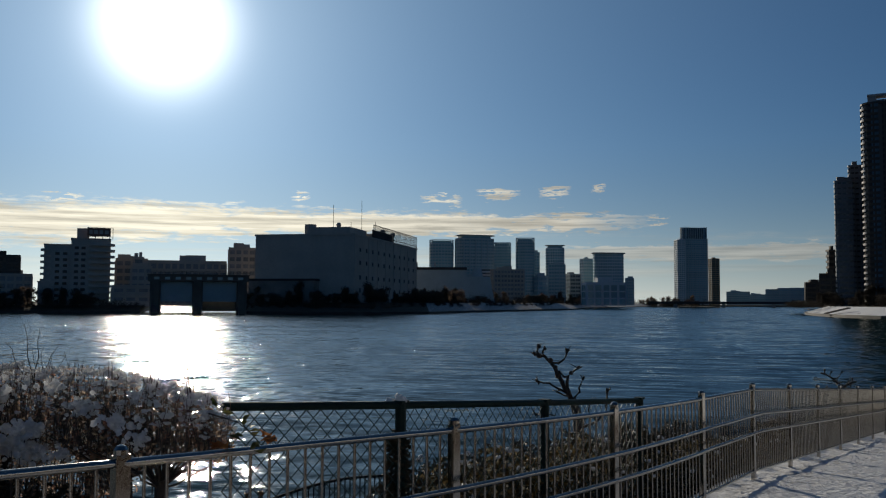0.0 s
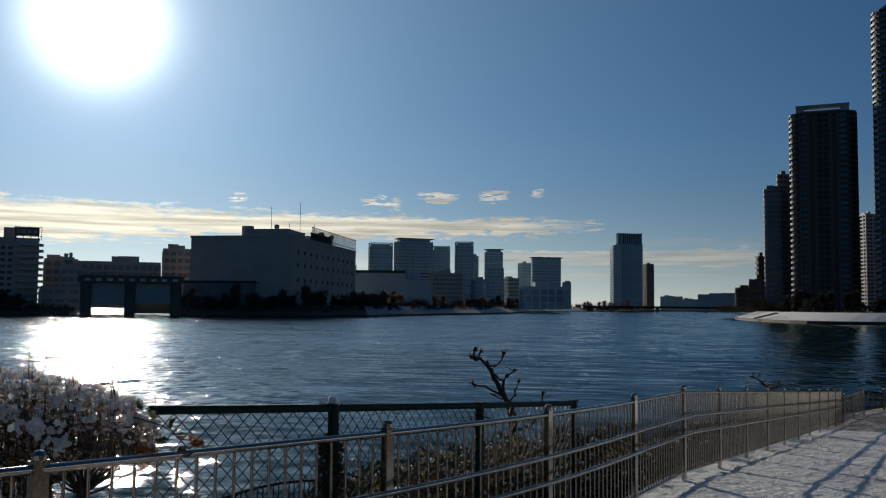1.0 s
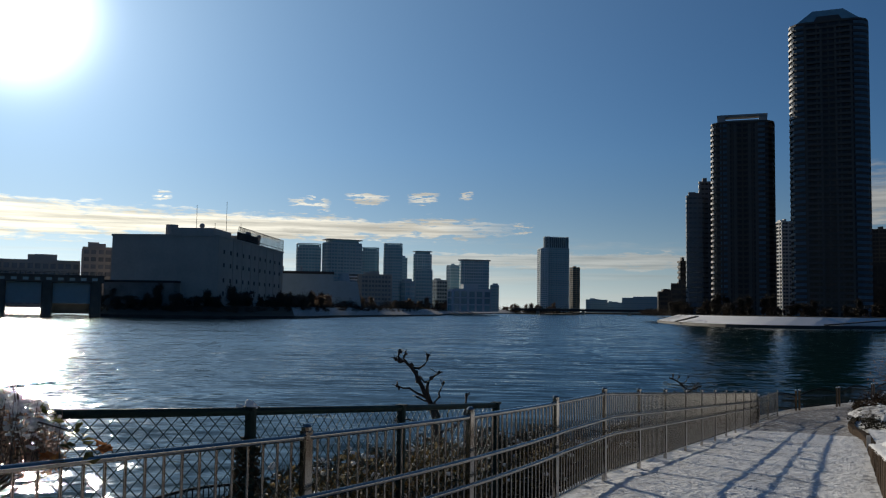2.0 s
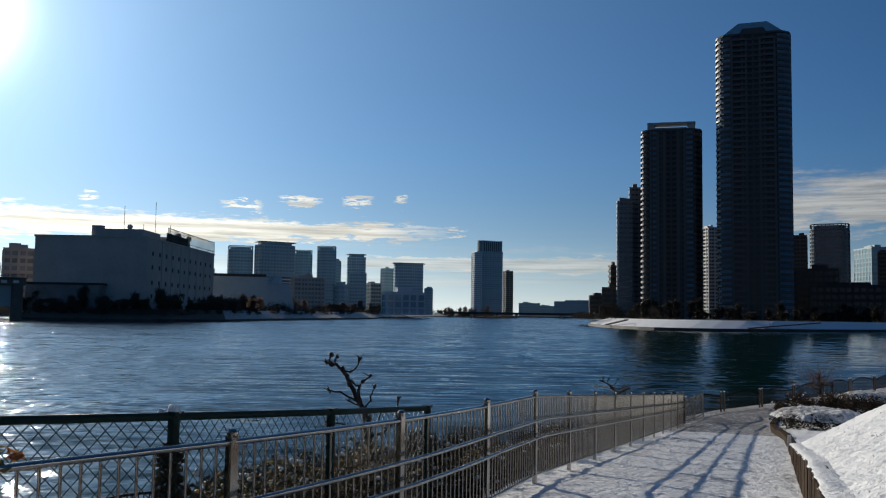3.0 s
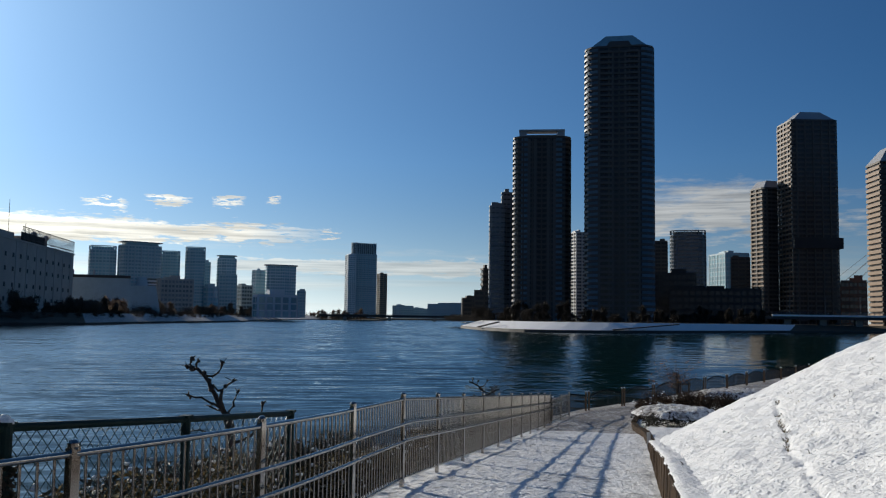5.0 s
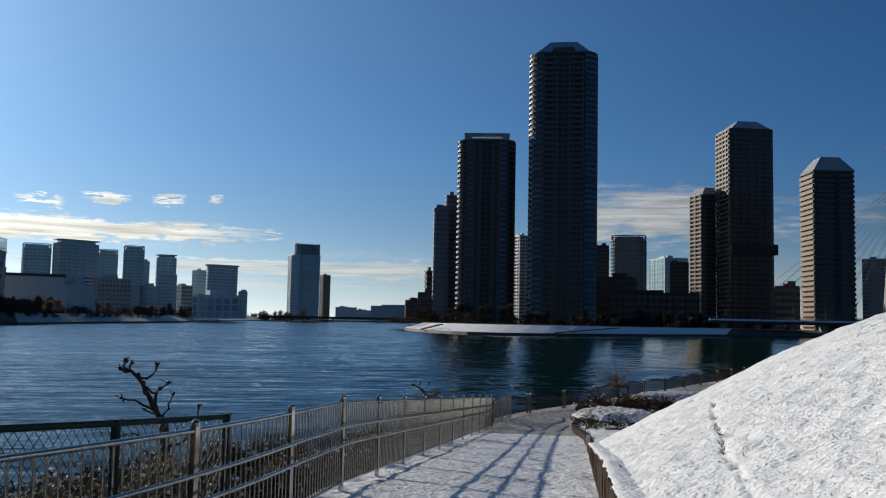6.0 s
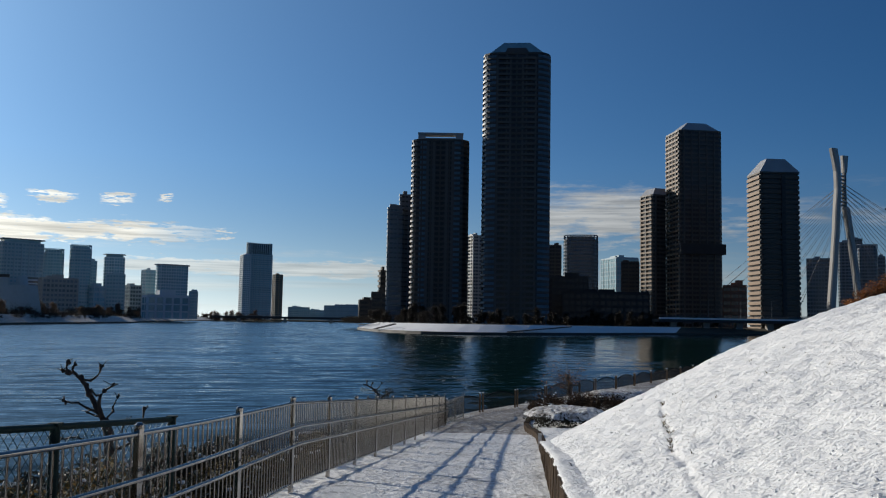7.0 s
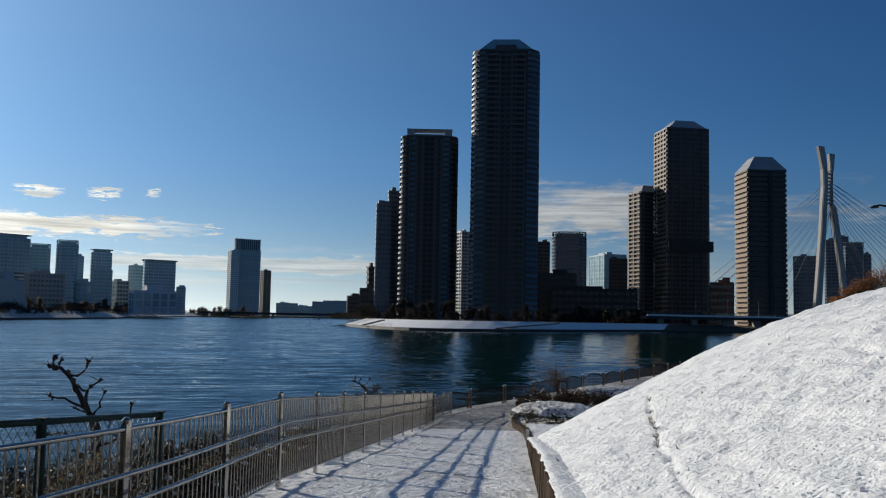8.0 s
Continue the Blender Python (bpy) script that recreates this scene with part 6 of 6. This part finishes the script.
def cable_bridge():
    root = thing("cable_stayed_bridge", "cable-stayed bridge with a pale curved two-legged pylon", "bridge")
    c = Vector((225, 655, 0))
    d = Vector((0.515, -0.857, 0))
    side = Vector((0.857, 0.515, 0))
    deck = Mesh()
    a, b = c - d * 195, c + d * 230
    o = side * 9
    deck.prism([tuple((a - o).xy), tuple((b - o).xy), tuple((b + o).xy), tuple((a + o).xy)], 6.2, 8.4)
    part("deck", deck, PYLON, root, "pale steel bridge deck")
    for s in (-1, 1):
        m = Mesh()
        p, q = a + o * s, b + o * s
        for z in (8.9, 9.5):
            m.tube([(p.x, p.y, z), (q.x, q.y, z)], 0.09, 5)
        part("parapet_rail", m, CABLE, root)

    def blade(rows, t):
        """A leg as a tapering blade: rows of offset across the deck, height and half width, eased between them."""
        m, ring = Mesh(), []
        for (s0, z0, w0), (s1, z1, w1) in zip(rows, rows[1:]):
            for k in range(4):
                f = k / 4
                ring.append((s0 + (s1 - s0) * f, z0 + (z1 - z0) * f, w0 + (w1 - w0) * f))
        ring.append(rows[-1])
        for s, z, w in ring:
            p = c + side * s * 1.555
            for u, v in ((-w * 1.15, -t), (w * 1.15, -t), (w * 1.15, t * 0.4), (w, t), (-w, t), (-w * 1.15, t * 0.4)):
                q = p + side * u + d * v
                m.v.append((q.x, q.y, z))
        n = len(ring)
        m.f = [(6 * i + j, 6 * i + (j + 1) % 6, 6 * i + 6 + (j + 1) % 6, 6 * i + 6 + j) for i in range(n - 1) for j in range(6)]
        m.f += [(5, 4, 3, 2, 1, 0), tuple(6 * n - 6 + j for j in range(6))]
        return m

    part("pylon_leg", blade([(-8.6, -7, 2.7), (-6.9, 18.6, 2.5), (-5.3, 41.3, 2.2), (-4.3, 56.5, 2.0), (-3.2, 71.6, 2.0), (-2.4, 87, 2.0),
                             (-1.5, 102, 1.75), (-1.7, 114.5, 1.85), (-2.6, 122.3, 2.1), (-3.9, 131, 2.3)], 1.7), PYLON, root, "pale curved leg of the pylon")
    part("pylon_leg", blade([(13.6, -7, 2.0), (10.15, 30.8, 1.9), (9.2, 41.3, 2.0), (7.6, 56.4, 2.0), (5.85, 71.5, 2.0), (3.9, 86.7, 2.0), (3.3, 89, 1.6)], 1.7), PYLON, root, "pale splayed leg of the pylon")
    part("pylon_horn", blade([(2.95, 114, 1.3), (3.15, 120.4, 1.75), (3.3, 126.6, 2.3)], 1.5), PYLON, root, "pale flared horn of the pylon")
    part("anchor_shaft", blade([(2.9, 88, 1.0), (2.7, 102, 0.9), (2.95, 115, 0.95)], 1.2), CABLE, root, "dark shaft that holds the cables")
    rung = Mesh()
    rung.box(-5.0, -1.2, -0.45, 1.6, 1.2, 0.45)
    rung = rung.data("crossbeam", PYLON)
    p = c + side * 2.4
    for k in range(9):
        part("crossbeam", rung, None, root, at=pose(p.x, p.y, 90 + 2.7 * k, 0, 0, 31))
    for k in range(10):
        for end in (-1, 1):
            for lane in (-1, 1):
                m = Mesh()
                far = c + d * end * ((16 + 13.8 * k) if end > 0 else (20 + 16.5 * k)) + side * 7.5 * lane
                m.tube([(p.x, p.y, 83 + 2.6 * k), (far.x, far.y, 8)], 0.14, 5, caps=False)
                part("cable", m, CABLE, root)
    m = Mesh()
    m.prism([tuple((c + d * u + side * v).xy) for u, v in ((-6, -18), (6, -18), (6, 24), (-6, 24))], -8, 4.0)
    part("pier", m, CONCRETE, root)
    lamp = Mesh()
    lamp.tube([(0, 0, 0), (0, 0, 11.5), (0.3, 0, 12.1), (2.2, 0, 12.4)], 0.16, 6)
    lamp = lamp.data("lamp_post", RAILBLUE)
    for k in range(7):
        q = a.lerp(b, 0.05 + 0.14 * k) - o * 0.96
        part("lamp_post", lamp, None, root, at=pose(q.x, q.y, 8.4, 0, 0, 31))


cable_bridge()


def approach():
    """A road on piers along the island shore; a rail with snow on its lower band."""
    root = thing("approach_viaduct", "dark approach road with a snowy parapet at the island shore", "bridge")
    line = [Vector((84, 572, 0)), Vector((128, 585, 0)), Vector((168, 588, 0)), Vector((206, 600, 0)), Vector((262, 622, 0))]
    deck, snow, rail = Mesh(), Mesh(), Mesh()
    for p, q in zip(line, line[1:]):
        d = (q - p).normalized()
        o = Vector((-d.y, d.x, 0))
        deck.prism([tuple(v.xy) for v in (p, q, q + o * 11, p + o * 11)], 3.6, 5.4)
        snow.prism([tuple(v.xy) for v in (p - o * 0.2, q - o * 0.2, q + o * 0.4, p + o * 0.4)], 5.4, 6.5)
        for z in (7.1, 7.8):
            rail.tube([(p.x, p.y, z), (q.x, q.y, z)], 0.08, 5)
        for k in range(int((q - p).length / 3)):
            v = p + d * 3 * k
            rail.box(v.x - 0.1, v.y - 0.1, 6.4, v.x + 0.1, v.y + 0.1, 7.85)
        for f in (0.25, 0.75):
            v = p.lerp(q, f) + o * 4
            m = Mesh()
            m.prism([(v.x - 2, v.y - 1), (v.x + 2, v.y - 1), (v.x + 2, v.y + 5), (v.x - 2, v.y + 5)], -7, 3.6)
            part("pier", m, CONCRETE, root)
            m = Mesh()
            v = p.lerp(q, f) + o * 0.8
            m.tube([(v.x, v.y, 5.4), (v.x, v.y, 18)], 0.2, 6, taper=0.12)
            m.tube([(v.x, v.y, 17.9), (v.x + 1.8, v.y, 18.3)], 0.12, 5)
            part("lamp_post", m, CABLE, root)
    part("deck", deck, DARK, root)
    part("parapet", snow, SNOW, root, "parapet with snow on it")
    part("railing", rail, CABLE, root)


approach()


def slope_paths():
    """Dark ramps and steps that cross the snowy island slope."""
    for k, (ax, ay, bx, by) in enumerate(((-78, 453, -66, 441), (-60, 428, -50, 440), (-8, 412, 22, 447), (60, 540, 74, 548))):
        m = Mesh()
        m.box(-0.5, -0.9, 0, math.hypot(bx - ax, by - ay), 0.9, 0.5)
        z0, z1 = -3.1, -0.4
        l = math.hypot(bx - ax, by - ay)
        solid("slope_steps", m, DARK, "dark wet steps across the snowy slope", "steps",
              pose(ax, ay, z0, 0, -math.degrees(math.atan2(z1 - z0, l)), math.degrees(math.atan2(by - ay, bx - ax))), "steps on the island slope")


slope_paths()


# ---- grass that pokes through the snow on the hill ----
def hill_grass():
    rng = random.Random(51)
    track = [(track_x(y), y) for y in steps(14.6, 4.5, 12)]
    m = Mesh()
    spots = []
    for (ax, ay), (bx, by) in zip(track, track[1:]):
        n = int(math.hypot(bx - ax, by - ay) * 34)
        for k in range(n):
            f = k / n
            if noise.noise(Vector((ay + (by - ay) * f, 1.7, 0)) * 0.9) > -0.15:
                y = ay + (by - ay) * f
                spots.append((track_x(y) + rng.gauss(0, 0.008), y, 1))
    for _ in range(110):
        spots.append((rng.uniform(0.9, 12), rng.uniform(6, 29), rng.randint(1, 3)))
    spots += [(7.8, 21.4, 8), (1.18, 11.45, 3), (1.57, 8.42, 2), (5.2, 14.3, 3)]
    for x, y, n in spots:
        for _ in range(n * 2):
            px, py = x + rng.gauss(0, 0.010 * n), y + rng.gauss(0, 0.03)
            z = hill_z(px, py)
            h, w, a = rng.uniform(0.014, 0.045), 0.007, rng.uniform(0, 6.28)
            dx, dy = math.cos(a) * w, math.sin(a) * w
            m.face((px - dx, py - dy, z - 0.01), (px + dx, py + dy, z - 0.01), (px + rng.gauss(0, 0.03), py + rng.gauss(0, 0.03), z + h))
    solid("dry_grass", m, LEAF_BROWN, "dry grass blades poking through the snow", "grass", kind="stuff")


hill_grass()


def snow_crumbs():
    """Crumbs and small clods that lie loose on the snow."""
    rng = random.Random(61)
    m = Mesh()
    for _ in range(5200):
        y = 3.5 + 26 * rng.random() ** 1.6
        x = rng.uniform(0.6, 1.2 + 0.33 * y)
        r = rng.uniform(0.003, 0.009) * (2.2 if rng.random() < 0.02 else 1)
        m.ball((x, y, hill_z(x, y) + r * 0.2), r, 6, 0.75, 0.3, rng)
    for _ in range(1500):
        y, x = 3.5 + 26 * rng.random() ** 1.5, rng.uniform(-2.7, 0.3)
        r = rng.uniform(0.003, 0.009)
        m.ball((x, y, path_z(y) + r * 0.3), r, 6, 0.7, 0.3, rng)
    solid("snow_crumbs", m, SNOW, "loose crumbs of snow on the hill and path", "snow", kind="stuff")


snow_crumbs()
